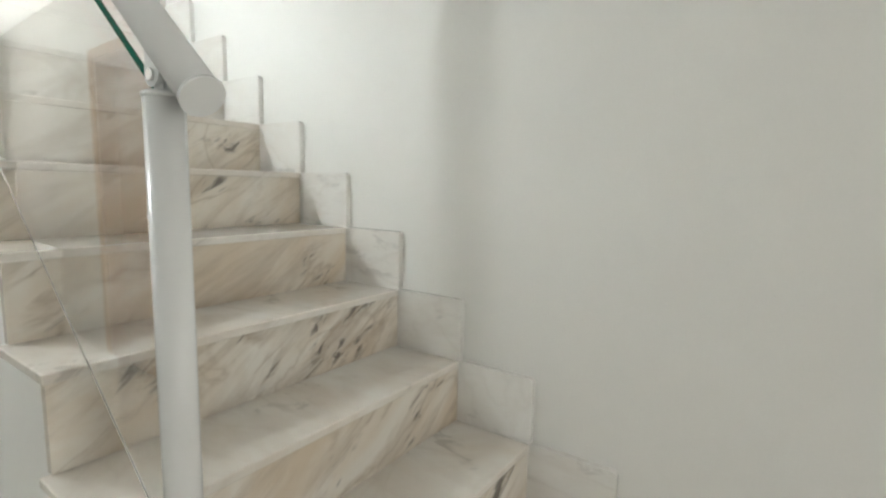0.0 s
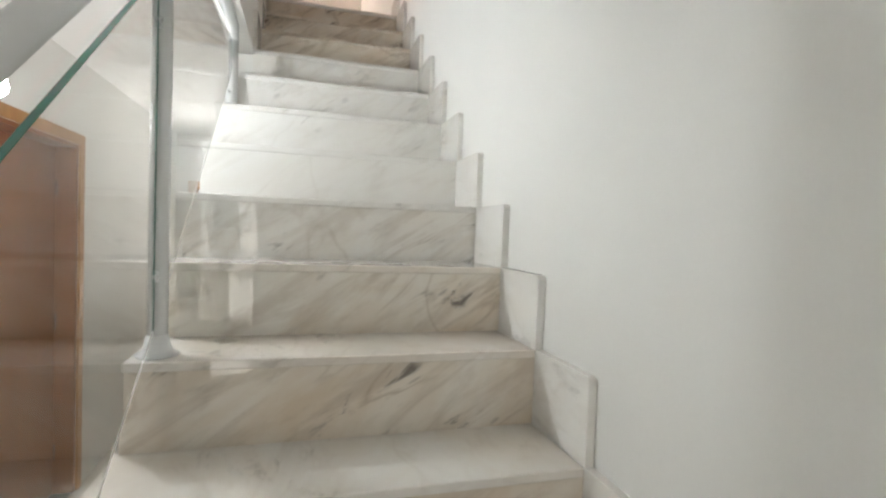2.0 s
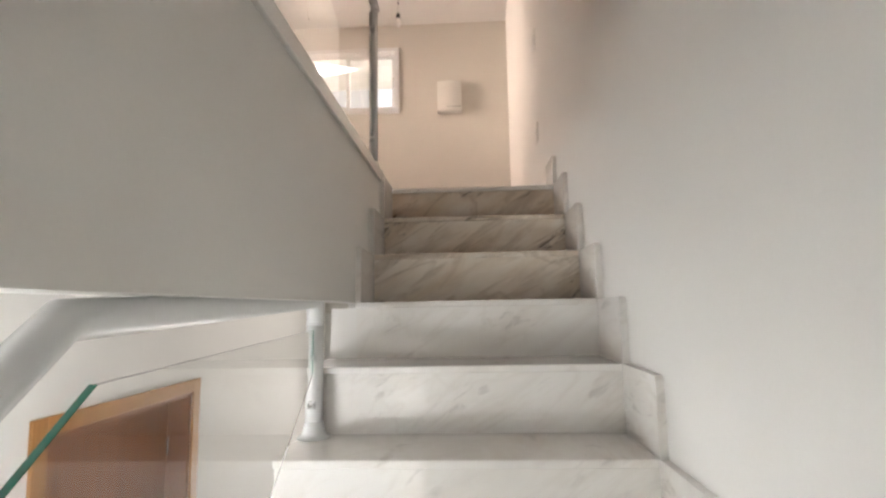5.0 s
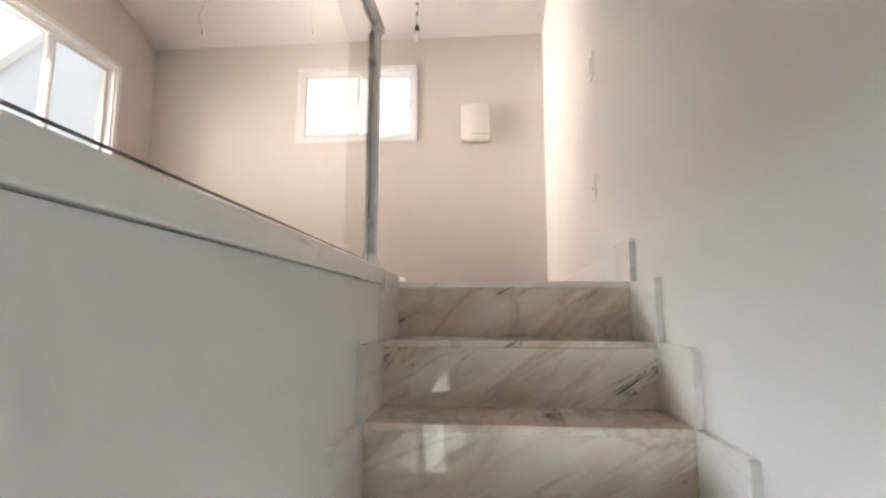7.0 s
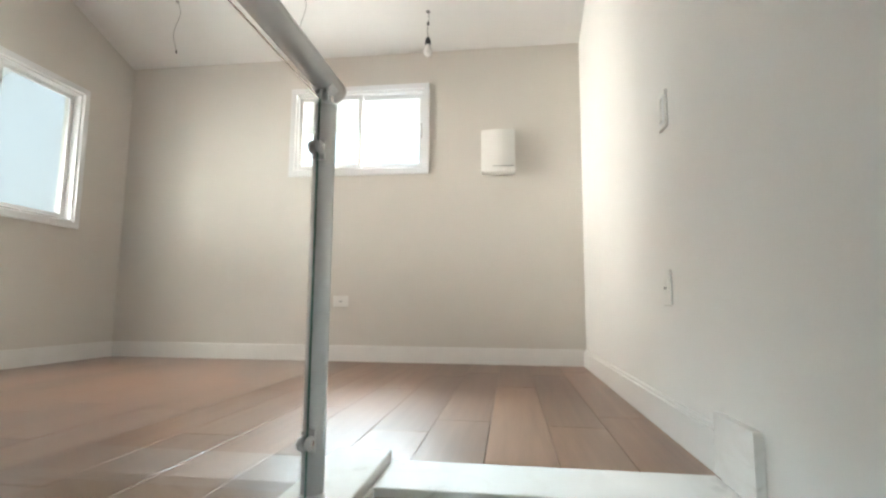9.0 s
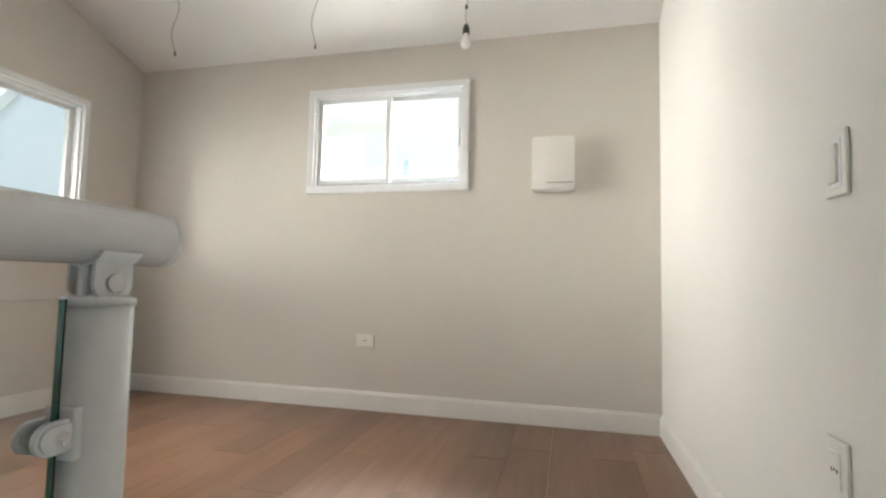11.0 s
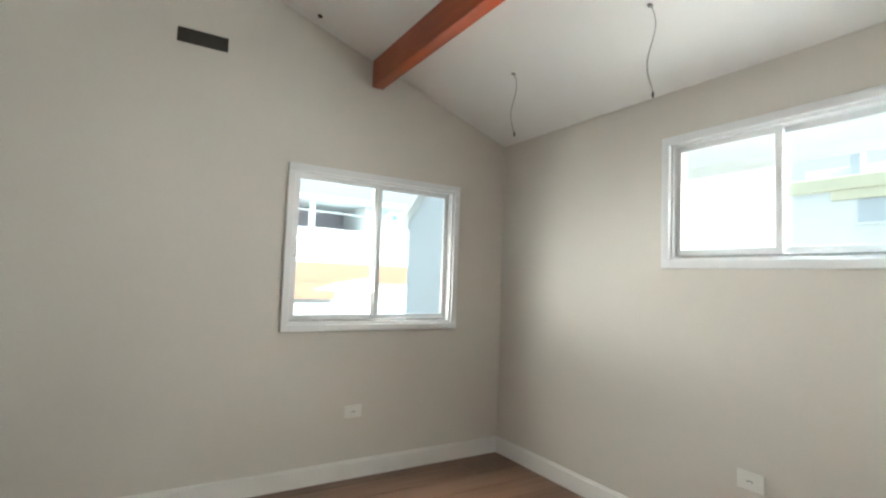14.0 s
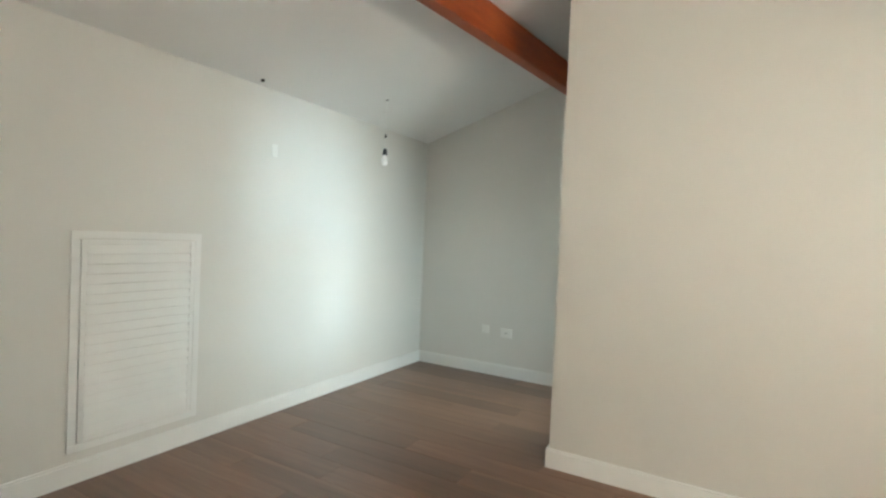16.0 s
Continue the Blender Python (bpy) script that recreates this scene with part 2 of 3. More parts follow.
def slab(x0, x1, y0, y1, z0, z1, bevel=0.0):
    bm = bmesh.new()
    box(bm, x0, x1, y0, y1, z0, z1, bevel)
    return bm


def prism(bm, outline, axis, a, b):
    """A flat outline (pairs), pushed along an axis from a to b."""
    def at(p, q):
        return {0: (q, p[0], p[1]), 1: (p[0], q, p[1]), 2: (p[0], p[1], q)}[axis]
    lo = [bm.verts.new(at(p, a)) for p in outline]
    hi = [bm.verts.new(at(p, b)) for p in outline]
    bm.faces.new(lo), bm.faces.new(hi)
    k = len(outline)
    for i in range(k):
        bm.faces.new((lo[i], lo[(i + 1) % k], hi[(i + 1) % k], hi[i]))
    bmesh.ops.recalc_face_normals(bm, faces=bm.faces)
    return bm


def tube(bm, pts, radius, sides=20, cap=True):
    """A round bar along points, mitred at its corners."""
    pts = [Vector(p) for p in pts]
    way = [(b - a).normalized() for a, b in zip(pts, pts[1:])]
    side = way[0].orthogonal().normalized()
    up = way[0].cross(side)
    ring = [pts[0] + radius * (side * math.cos(a) + up * math.sin(a)) for a in (2 * math.pi * j / sides for j in range(sides))]
    rings = [ring]
    for i in range(1, len(pts)):
        d = way[i - 1]
        n = (d + way[i]).normalized() if i < len(way) else d
        ring = [v + d * ((pts[i] - v).dot(n) / d.dot(n)) for v in ring]
        rings.append(ring)
    rows = [[bm.verts.new(v) for v in r] for r in rings]
    for a, b in zip(rows, rows[1:]):
        for j in range(sides):
            f = bm.faces.new((a[j], a[(j + 1) % sides], b[(j + 1) % sides], b[j]))
            f.smooth = True
    if cap:
        bm.faces.new(rows[0]), bm.faces.new(rows[-1])
    bmesh.ops.recalc_face_normals(bm, faces=bm.faces)
    return bm


def lathe(bm, profile, cx, cy, sides=24):
    """A turned shape from (radius, z) pairs round a vertical axis."""
    rings = []
    for r, z in profile:
        rings.append([bm.verts.new((cx + r * math.cos(2 * math.pi * j / sides), cy + r * math.sin(2 * math.pi * j / sides), z))
                      for j in range(sides)])
    for a, b in zip(rings, rings[1:]):
        for j in range(sides):
            f = bm.faces.new((a[j], a[(j + 1) % sides], b[(j + 1) % sides], b[j]))
            f.smooth = True
    bm.faces.new(rings[0]), bm.faces.new(rings[-1])
    bmesh.ops.recalc_face_normals(bm, faces=bm.faces)
    return bm


def mesh_of(name, bm, mat):
    me = bpy.data.meshes.new(name)
    bm.to_mesh(me)
    bm.free()
    me.materials.append(mat)
    return me


def thing(name, bm, mat, label="", category="", kind="", group=""):
    return tagged(new(name, mesh_of(name, bm, mat)), label, category, group, kind)


def root(name, place, label, category, kind="", group=""):
    ob = new(name)
    ob.empty_display_size = 0.1
    ob.location = place
    return tagged(ob, label, category, group, kind)


def part(name, bm, mat, parent, label=""):
    ob = new(name, mesh_of(name, bm, mat))
    ob.parent = parent
    p = Vector(parent.location)
    if parent.parent:
        p = Vector((0, 0, 0))
    ob.matrix_parent_inverse = Matrix.Translation(-p)
    return tagged(ob, label)


def wall_with_hole(axis, face, back, u0, u1, z0, ztop, hole):
    """A wall in the plane axis=face..back; ztop(u) gives its top; hole: u0, u1, z0, z1."""
    bm = bmesh.new()
    h0, h1, hz0, hz1 = hole
    def piece(a, b, lo, hi):
        cuts = [a, b]
        if a < RIDGE < b and axis == 0:
            cuts = [a, RIDGE, b]
        pts = [(a, lo), (b, lo)] + [(c, hi(c) if callable(hi) else hi) for c in reversed(cuts)]
        prism(bm, pts, axis, face, back)
    piece(u0, h0, z0, ztop)
    piece(h1, u1, z0, ztop)
    piece(h0, h1, z0, hz0)
    piece(h0, h1, hz1, ztop)
    return bm


# ---- the shell ----
def gable(y):
    return roof_z(y) + 0.02


T = 0.15
pts = [(HALL_S - T, LOW - 0.2), (NORTH + T, LOW - 0.2), (NORTH + T, EAVE), (RIDGE, gable(RIDGE)), (SOUTH - T, EAVE), (SOUTH - T, SOFFIT + 0.3), (HALL_S - T, SOFFIT + 0.3)]
thing("wall_east", prism(bmesh.new(), pts, 0, 0, T), WHITE_WALL, "smooth white painted stair wall rising through both storeys", "wall", "structure")
W2 = (-2.14, -1.135, 1.41, 2.02)
W1 = (0.81, 1.955, 0.965, 1.90)
thing("wall_north", wall_with_hole(1, NORTH, NORTH + T, WEST - T, 0.0, HALL_TOP - 0.13, lambda u: EAVE + 0.02, W2), GREIGE,
      "greige painted attic wall with a small high window", "wall", "structure")
thing("wall_west", wall_with_hole(0, WEST, WEST - T, CORNER, NORTH, SOFFIT, gable, W1), GREIGE,
      "greige painted gable wall with a sliding window", "wall", "structure")
W3 = (-4.87, -3.97, 0.13, 2.05)
thing("wall_alcove_north", wall_with_hole(1, CORNER, CORNER + T, ALCOVE - T, WEST - T, SOFFIT, lambda u: gable(CORNER), W3), PALE, "pale painted return wall of the alcove", "wall", "structure")
bm = prism(bmesh.new(), [(SOUTH - T, SOFFIT), (CORNER, SOFFIT), (CORNER, gable(CORNER)), (SOUTH - T, gable(SOUTH))], 0, ALCOVE - T, ALCOVE)
thing("wall_alcove_west", bm, PALE, "pale greige end wall of the alcove", "wall", "structure")
thing("wall_south", slab(ALCOVE, 0, SOUTH - T, SOUTH, SOFFIT + 0.1, EAVE + 0.02), PALE, "pale painted low attic wall with a louvred hatch", "wall", "structure")


def roof_slab(sign, x0):
    out = NORTH + 0.85 if sign > 0 else SOUTH - T
    low = EAVE - PITCH * (out - NORTH) if sign > 0 else EAVE - PITCH * T
    return prism(bmesh.new(), [(RIDGE, roof_z(RIDGE)), (out, low), (out, low + 0.12), (RIDGE, roof_z(RIDGE) + 0.14)], 0, x0, T)


thing("ceiling_north", roof_slab(1, WEST - T - 0.3), CEIL, "smooth white sloping attic ceiling", "ceiling", "structure")
thing("ceiling_south", roof_slab(-1, ALCOVE - T), CEIL, "smooth white sloping attic ceiling falling to the hatch wall", "ceiling", "structure")
thing("eave_soffit", slab(WEST - T, T, NORTH + T, NORTH + 0.8, 2.06, 2.10), RENDER_WHITE, "flat white soffit under the roof edge", "soffit", "structure")

# attic floor slab: its east edge is the fascia of the stair well
bm = bmesh.new()
box(bm, ALCOVE, WELL - 0.09, SOUTH, NORTH, HALL_TOP + 0.006, -0.022)
box(bm, WELL - 0.09, WELL, SOUTH, NORTH, SOFFIT, -0.022)
box(bm, WELL, 0, 0.02, NORTH, SOFFIT, -0.022)
thing("floor_slab", bm, WHITE_WALL, "painted slab edge beside the stair well", "floor", "structure")

# lower hall
thing("hall_wall_west", wall_with_hole(0, HALL_W, HALL_W - 0.14, HALL_S, HALL_N, LOW - 0.1, lambda u: HALL_TOP + 0.002, (-0.80, 0.06, LOW, -0.975)), WHITE_WALL,
      "white painted hall wall with a wooden door", "wall", "structure")
ND = (-1.655, -0.86, LOW + 0.01, -1.025)
thing("hall_wall_north", wall_with_hole(1, HALL_N, HALL_N + T, HALL_W - 0.14, 0.0, LOW - 0.1, lambda u: HALL_TOP - 0.13, ND), WHITE_WALL,
      "white painted end wall of the hall with a glazed door", "wall", "structure")
GD = (-1.74, -1.02, LOW + 0.02, -0.95)
thing("hall_wall_south", wall_with_hole(1, HALL_S, HALL_S - T, HALL_W - 0.14, 0.0, LOW - 0.1, lambda u: SOFFIT + 0.2, GD), WHITE_WALL,
      "white painted wall with a glazed outer door", "wall", "structure")
bm = bmesh.new()
box(bm, HALL_W - 0.14, 0, HALL_S, SOUTH - T, SOFFIT, SOFFIT + 0.2)
box(bm, HALL_W - 0.14, WELL - 0.09, SOUTH - T, HALL_N, HALL_TOP, HALL_TOP + 0.004)
thing("hall_ceiling", bm, CEIL, "flat white ceiling of the lower hall", "ceiling", "structure")
thing("hall_floor", slab(HALL_W - 2.0, T, HALL_S - T, HALL_N + T, LOW - 0.2, LOW), TILE, "pale polished porcelain hall floor", "floor", "structure")

# ---- staircase ----
stair = root("staircase", (OPEN / 2, -GO * STEPS / 2, LOW), "straight marble staircase with polished risers and stepped skirting", "staircase")
bm = bmesh.new()
outline = [(0.02, LOW)]
for k in range(0, STEPS):
    outline.append((-GO * k + 0.02, -RISE * k - 0.02))
    outline.append((-GO * k + 0.02, -RISE * (k + 1) - 0.02) if k + 1 < STEPS else (-GO * k + 0.02, LOW))
prism(bm, outline, 0, OPEN + 0.007, 0.0)
part("stair_body", bm, WHITE_WALL, stair, "white plastered body of the flight")
# risers facing the hall bulb: its light is put in as paler marble
LIT_STEPS = (3, 4, 5, 6)


def skirting(x0, x1, y0, y1, z0, z1, r=0.013):
    """A stone upstand whose top front corner is rounded off."""
    out = [(y0, z0), (y1, z0), (y1, z1)]
    out += [(y0 + r - r * math.sin(a), z1 - r + r * math.cos(a)) for a in (math.pi / 2 * i / 6 for i in range(7))]
    bm = prism(bmesh.new(), out, 0, x0, x1)
    return bm


def free_end(k):
    """Free end of an open tread; the lower treads reach further out."""
    return OPEN - 0.012 * max(0, k - 8)


for k in range(0, STEPS):
    left = free_end(k) if k >= 4 else WELL
    mat = MARBLE_BOLD if k < 3 else MARBLE_PALE if k in LIT_STEPS else MARBLE_GREY if k == 7 else MARBLE_WARM
    y, z = -GO * k, -RISE * k
    part("riser", slab(left + 0.004, -0.02, y, y + 0.02, z - RISE + 0.0004, z - 0.0195, 0.0), mat, stair)
    if k:
        part("tread", slab(left, -0.0205, y - 0.004, y + GO + 0.012, z - 0.02, z, 0.003), MARBLE_BOLD if k < 3 else MARBLE_TREAD if k > 7 else MARBLE_PALE, stair)
        part("side_skirting", skirting(-0.02, 0.001, y - 0.004, y + GO, z - 0.001, z + RISE), MARBLE_PALE, stair)
        if k <= 3:
            part("side_skirting", skirting(WELL - 0.001, WELL + 0.02, y - 0.004, y + GO, z + 0.0005, z + RISE), MARBLE_PALE, stair)
part("landing_strip", slab(WELL + 0.0125, -0.0205, -0.004, 0.2, -0.02, 0.002, 0.003), MARBLE_PALE, stair)
part("side_skirting", skirting(-0.02, 0.001, -0.004, 0.2, 0.0025, 0.15), MARBLE_PALE, stair)
thing("well_coping", slab(WELL - 0.14, WELL + 0.012, SOUTH, 0.2, -0.02, 0.028, 0.004), MARBLE_PALE, "pale marble coping along the stair well edge", "coping", "structure")


# ---- windows ----
def sliding_window(name, axis, face, u0, u1, z0, z1, sign, label):
    """A two-sash sliding window in a hole; sign: +1 where outside lies towards plus along the axis."""
    def b(a0, a1, d0, d1, c0, c1, bev=0.002):
        d0, d1 = sorted((face + sign * d0, face + sign * d1))
        return slab(d0, d1, a0, a1, c0, c1, bev) if axis == 0 else slab(a0, a1, d0, d1, c0, c1, bev)
    mid = (u0 + u1) / 2
    place = (face, mid, z0) if axis == 0 else (mid, face, z0)
    w = root(name, place, label, "window", "structure")
    c, f = 0.042, 0.03
    # casing on the wall
    for a0, a1, c0, c1 in ((u0 - c, u1 + c, z1, z1 + c), (u0 - c, u1 + c, z0 - c, z0), (u0 - c, u0, z0, z1), (u1, u1 + c, z0, z1)):
        part("casing", b(a0, a1, -0.018, 0.004, c0, c1, 0.003), ALU, w)
    # lining of the hole
    for a0, a1, c0, c1 in ((u0, u1, z1 - 0.012, z1), (u0, u1, z0, z0 + 0.012), (u0, u0 + 0.012, z0 + 0.012, z1 - 0.012), (u1 - 0.012, u1, z0 + 0.012, z1 - 0.012)):
        part("window_frame", b(a0, a1, 0.004, 0.10, c0, c1, 0.0), ALU, w)
    part("track", b(u0 + 0.012, u1 - 0.012, 0.045, 0.05, z0 + 0.012, z0 + 0.026, 0.0), STEEL, w)
    for i, (a0, a1, d) in enumerate(((u0 + 0.012, mid + 0.022, 0.028), (mid - 0.022, u1 - 0.012, 0.060))):
        sash = part("sash", b(a0, a0 + f, d, d + 0.022, z0 + 0.026, z1 - 0.012), ALU, w)
        for q0, q1, c0, c1 in ((a1 - f, a1, z0 + 0.026, z1 - 0.012), (a0 + f, a1 - f, z1 - 0.012 - f, z1 - 0.012), (a0 + f, a1 - f, z0 + 0.026, z0 + 0.026 + f)):
            part("sash_bar", b(q0, q1, d, d + 0.022, c0, c1), ALU, sash)
        pane = part("pane", b(a0 + f, a1 - f, d + 0.009, d + 0.013, z0 + 0.026 + f, z1 - 0.012 - f, 0.0), CLEAR, sash, "clear glass pane")
        pane.visible_shadow = False
        if i == axis:
            hu = a0 + 0.008 if axis == 0 else a1 - 0.022
            hz = (z0 + z1) / 2
            part("latch", b(hu, hu + 0.014, d - 0.012, d, hz - 0.06, hz + 0.06, 0.004), STEEL, sash, "slim metal sash latch")
    return w


sliding_window("window_1", 0, WEST, *W1, -1, "white aluminium sliding window with two sashes")
sliding_window("window_3", 1, CORNER, *W3, 1, "white aluminium sliding window of the alcove")
sliding_window("window_2", 1, NORTH, *W2, 1, "small high white aluminium sliding window")


# ---- baseboards ----
def baseboard(name, x0, x1, y0, y1, z0=0.0, h=0.115):
    bm = bmesh.new()
    box(bm, x0, x1, y0, y1, z0 + 0.001, z0 + h - 0.014)
    ex = 0.005
    cx0, cx1, cy0, cy1 = x0, x1, y0, y1
    if x1 - x0 < y1 - y0:
        if abs(x0 - WEST) < 0.01 or abs(x0 - ALCOVE) < 0.01:
            cx1 -= ex
        else:
            cx0 += ex
    else:
        if abs(y1 - NORTH) < 0.01:
            cy0 += ex
        else:
            cy1 -= ex
    box(bm, cx0, cx1, cy0, cy1, z0 + h - 0.014, z0 + h, 0.003)
    return thing(name, bm, TRIM, "white lacquered baseboard with a stepped top edge", "baseboard", "structure")


B = 0.016
baseboard("baseboard_north", WEST, -B, NORTH - B, NORTH - 0.001)
baseboard("baseboard_west", WEST + 0.001, WEST + B, CORNER - B, NORTH - B - 0.001)
baseboard("baseboard_corner", ALCOVE + B + 0.001, WEST + B, CORNER - B, CORNER - 0.001)
baseboard("baseboard_alcove", ALCOVE + 0.001, ALCOVE + B, SOUTH + B + 0.001, CORNER - B - 0.001)
baseboard("baseboard_south", ALCOVE, WELL - 0.15, SOUTH + 0.001, SOUTH + B)
baseboard("baseboard_east", -B, -0.001, 0.201, NORTH - B - 0.001)


# ---- beams ----
def beam(name, a, b, half, z0, z1, label):
    d = (Vector(b) - Vector(a)).normalized()
    s = Vector((-d.y, d.x, 0)) * half
    pts = [(Vector(a) + s)[:2], (Vector(b) + s)[:2], (Vector(b) - s)[:2], (Vector(a) - s)[:2]]
    bm = prism(bmesh.new(), pts, 2, z0, z1)
    bmesh.ops.bevel(bm, geom=list(bm.edges), offset=0.004, segments=2, affect='EDGES')
    return thing(name, bm, BEAM_WOOD, label, "beam")


beam("ceiling_beam", (WEST + 0.002, 1.32, 0), (-0.002, 1.32, 0), 0.04, 2.52, roof_z(1.305) + 0.05, "red-brown varnished wooden beam under the sloping ceiling")
beam("ceiling_beam", (ALCOVE + 0.002, -1.32, 0), (-0.002, -1.92, 0), 0.045, 2.585, roof_z(-1.5) - 0.005, "red-brown varnished wooden beam running into the alcove")


# ---- small fittings ----
def plate(name, wall, u, z, w, h, label, category, slots, group=""):
    """An outlet or switch plate on a wall: 'N', 'W', 'S', 'E' or 'A' for the alcove."""
    def b(a0, a1, d0, d1, c0, c1, bev):
        if wall == 'N':
            return slab(u + a0, u + a1, NORTH - d1, NORTH - d0, z + c0, z + c1, bev)
        if wall == 'S':
            return slab(u + a0, u + a1, SOUTH + d0, SOUTH + d1, z + c0, z + c1, bev)
        if wall == 'E':
            return slab(-d1, -d0, u + a0, u + a1, z + c0, z + c1, bev)
        face = WEST if wall == 'W' else ALCOVE
        return slab(face + d0, face + d1, u + a0, u + a1, z + c0, z + c1, bev)
    place = {'N': (u, NORTH, z), 'S': (u, SOUTH, z), 'E': (0, u, z), 'W': (WEST, u, z), 'A': (ALCOVE, u, z)}[wall]
    r = root(name, place, label, category, "", group)
    part("cover_plate", b(-w / 2, w / 2, 0.0005, 0.009, -h / 2, h / 2, 0.003), PLASTIC, r)
    if slots == "switch":
        part("rocker", b(-w * 0.2, w * 0.2, 0.0095, 0.016, -h * 0.3, h * 0.3, 0.002), PLASTIC, r)
        part("surround", b(-w * 0.3, w * 0.3, 0.009, 0.0105, -h * 0.36, h * 0.36, 0.0), ALU, r)
    elif slots == "socket":
        part("insert", b(-w * 0.26, w * 0.26, 0.009, 0.0115, -h * 0.3, h * 0.3, 0.001), PLASTIC, r)
        for o in (-0.0095, 0.0, 0.0095):
            part("pin_hole", b(o - 0.0024, o + 0.0024, 0.0117, 0.0123, -0.0024 - abs(o) * 0.2, 0.0024, 0.0), BLACK, r)
    return r


plate("wall_socket", 'N', -1.735, 0.43, 0.115, 0.08, "white plastic wall socket above the baseboard", "socket", "socket", "wall sockets")
plate("wall_socket", 'W', 1.25, 0.415, 0.115, 0.08, "white plastic wall socket under the sliding window", "socket", "socket", "wall sockets")
plate("wall_socket", 'E', 0.565, 0.465, 0.075, 0.115, "white upright wall socket below the switch", "socket", "socket", "wall sockets")
plate("wall_socket", 'A', -1.95, 0.425, 0.115, 0.09, "white plastic wall socket on the alcove wall", "socket", "socket", "wall sockets")
plate("cover_disc", 'A', -2.17, 0.44, 0.075, 0.075, "small white blank cover on the alcove wall", "cover", "none")
plate("light_switch", 'E', 0.535, 1.045, 0.078, 0.125, "white rocker light switch beside the stair head", "switch", "switch")
plate("cover_plate_small", 'S', -3.15, 1.89, 0.05, 0.09, "small white blank plate high on the hatch wall", "cover", "none")

# white wall box with bowed front; grey strip above its lower edge paints slot shade
cover = root("wall_box", (-0.583, NORTH, 1.345), "white plastic wall box with a bowed front", "wall box")
bm = bmesh.new()
pts = []
for i in range(9):
    a = i / 8
    pts.append((-0.705 + 0.24 * a, NORTH - 0.075 - 0.018 * math.sin(math.pi * a)))
pts += [(-0.465, NORTH - 0.001), (-0.705, NORTH - 0.001)]
prism(bm, pts, 2, 1.345, 1.655)
bmesh.ops.bevel(bm, geom=[e for e in bm.edges if abs(e.verts[0].co.z - e.verts[1].co.z) < 1e-6], offset=0.006, segments=2, affect='EDGES')
part("body", bm, PLASTIC, cover)
part("slot", slab(-0.62, -0.475, NORTH - 0.0935, NORTH - 0.088, 1.382, 1.386), WIRE_GREY, cover, "thin grey strip painting a slot's shade near the lower edge")
part("lower_lip", slab(-0.69, -0.48, NORTH - 0.07, NORTH - 0.01, 1.339, 1.347, 0.003), PLASTIC, cover)

# slot vent high on the gable wall
vent = root("wall_vent", (WEST, 0.264, 2.553), "dark plastic slot vent high on the gable wall", "vent")
part("vent_frame", slab(WEST + 0.0005, WEST + 0.012, 0.135, 0.393, 2.513, 2.593, 0.004), VENT_DARK, vent)
for i in range(5):
    part("vent_slat", slab(WEST + 0.012, WEST + 0.018, 0.145, 0.383, 2.520 + i * 0.0145, 2.528 + i * 0.0145, 0.001), VENT_DARK, vent)


# louvred hatch in the low wall
def louvred_hatch(x0, x1, z0, z1):
    r = root("louvred_hatch", ((x0 + x1) / 2, SOUTH, z0), "white louvred hatch door set in the low attic wall", "hatch")
    y = SOUTH + 0.0005
    for a0, a1, c0, c1 in ((x0 - 0.04, x1 + 0.04, z1, z1 + 0.04), (x0 - 0.04, x1 + 0.04, z0 - 0.04, z0), (x0 - 0.04, x0, z0, z1), (x1, x1 + 0.04, z0, z1)):
        part("architrave", slab(a0, a1, y, y + 0.012, c0, c1, 0.003), TRIM, r)
    door = part("door_back", slab(x0 + 0.004, x1 - 0.004, y, y + 0.003, z0 + 0.004, z1 - 0.004), TRIM, r)
    for a0, a1, c0, c1 in ((x0 + 0.004, x0 + 0.03, z0 + 0.004, z1 - 0.004), (x1 - 0.03, x1 - 0.004, z0 + 0.004, z1 - 0.004),
                           (x0 + 0.03, x1 - 0.03, z1 - 0.03, z1 - 0.004), (x0 + 0.03, x1 - 0.03, z0 + 0.004, z0 + 0.03)):
        part("stile", slab(a0, a1, y + 0.003, y + 0.016, c0, c1, 0.002), TRIM, r)
    n = 19
    step = (z1 - z0 - 0.06) / n
    for i in range(n):
        c = z0 + 0.03 + i * step
        bm = prism(bmesh.new(), [(y + 0.0035, c + step * 0.98), (y + 0.007, c + step * 0.98), (y + 0.020, c + step * 0.08), (y + 0.016, c + 0.002)], 0, x0 + 0.0305, x1 - 0.0305)
        part("slat", bm, TRIM, r)
    return r


louvred_hatch(-2.565, -1.945, 0.20, 1.245)


# ---- hanging bulbs and bare wires ----
def wire_path(top, bottom, sway, n=14):
    out = []
    for i in range(n + 1):
        a = i / n
        p = Vector(top).lerp(Vector(bottom), a)
        out.append(p + Vector((sway * math.sin(a * 7.0) * (1 - a * 0.4), sway * 0.6 * math.sin(a * 4.3 + 1) - sway * 0.5 * 0.84 * (1 - a), 0)))
    return out


def kinked_path(x, y, top, low):
    """Stiff wire kinked to fit the camera's view: down, aside, back, down to holder."""
    h = top - low
    return [Vector((x + 0.75 * a, y + 0.4 * a, top - h * d)) for a, d in
            ((0, 0), (0.004, 0.12), (0.010, 0.22), (0.008, 0.25), (-0.02, 0.36), (-0.044, 0.46), (-0.046, 0.48), (-0.035, 0.50), (-0.012, 0.53), (0.004, 0.60), (0.006, 0.72), (0, 0.86), (0, 1))]


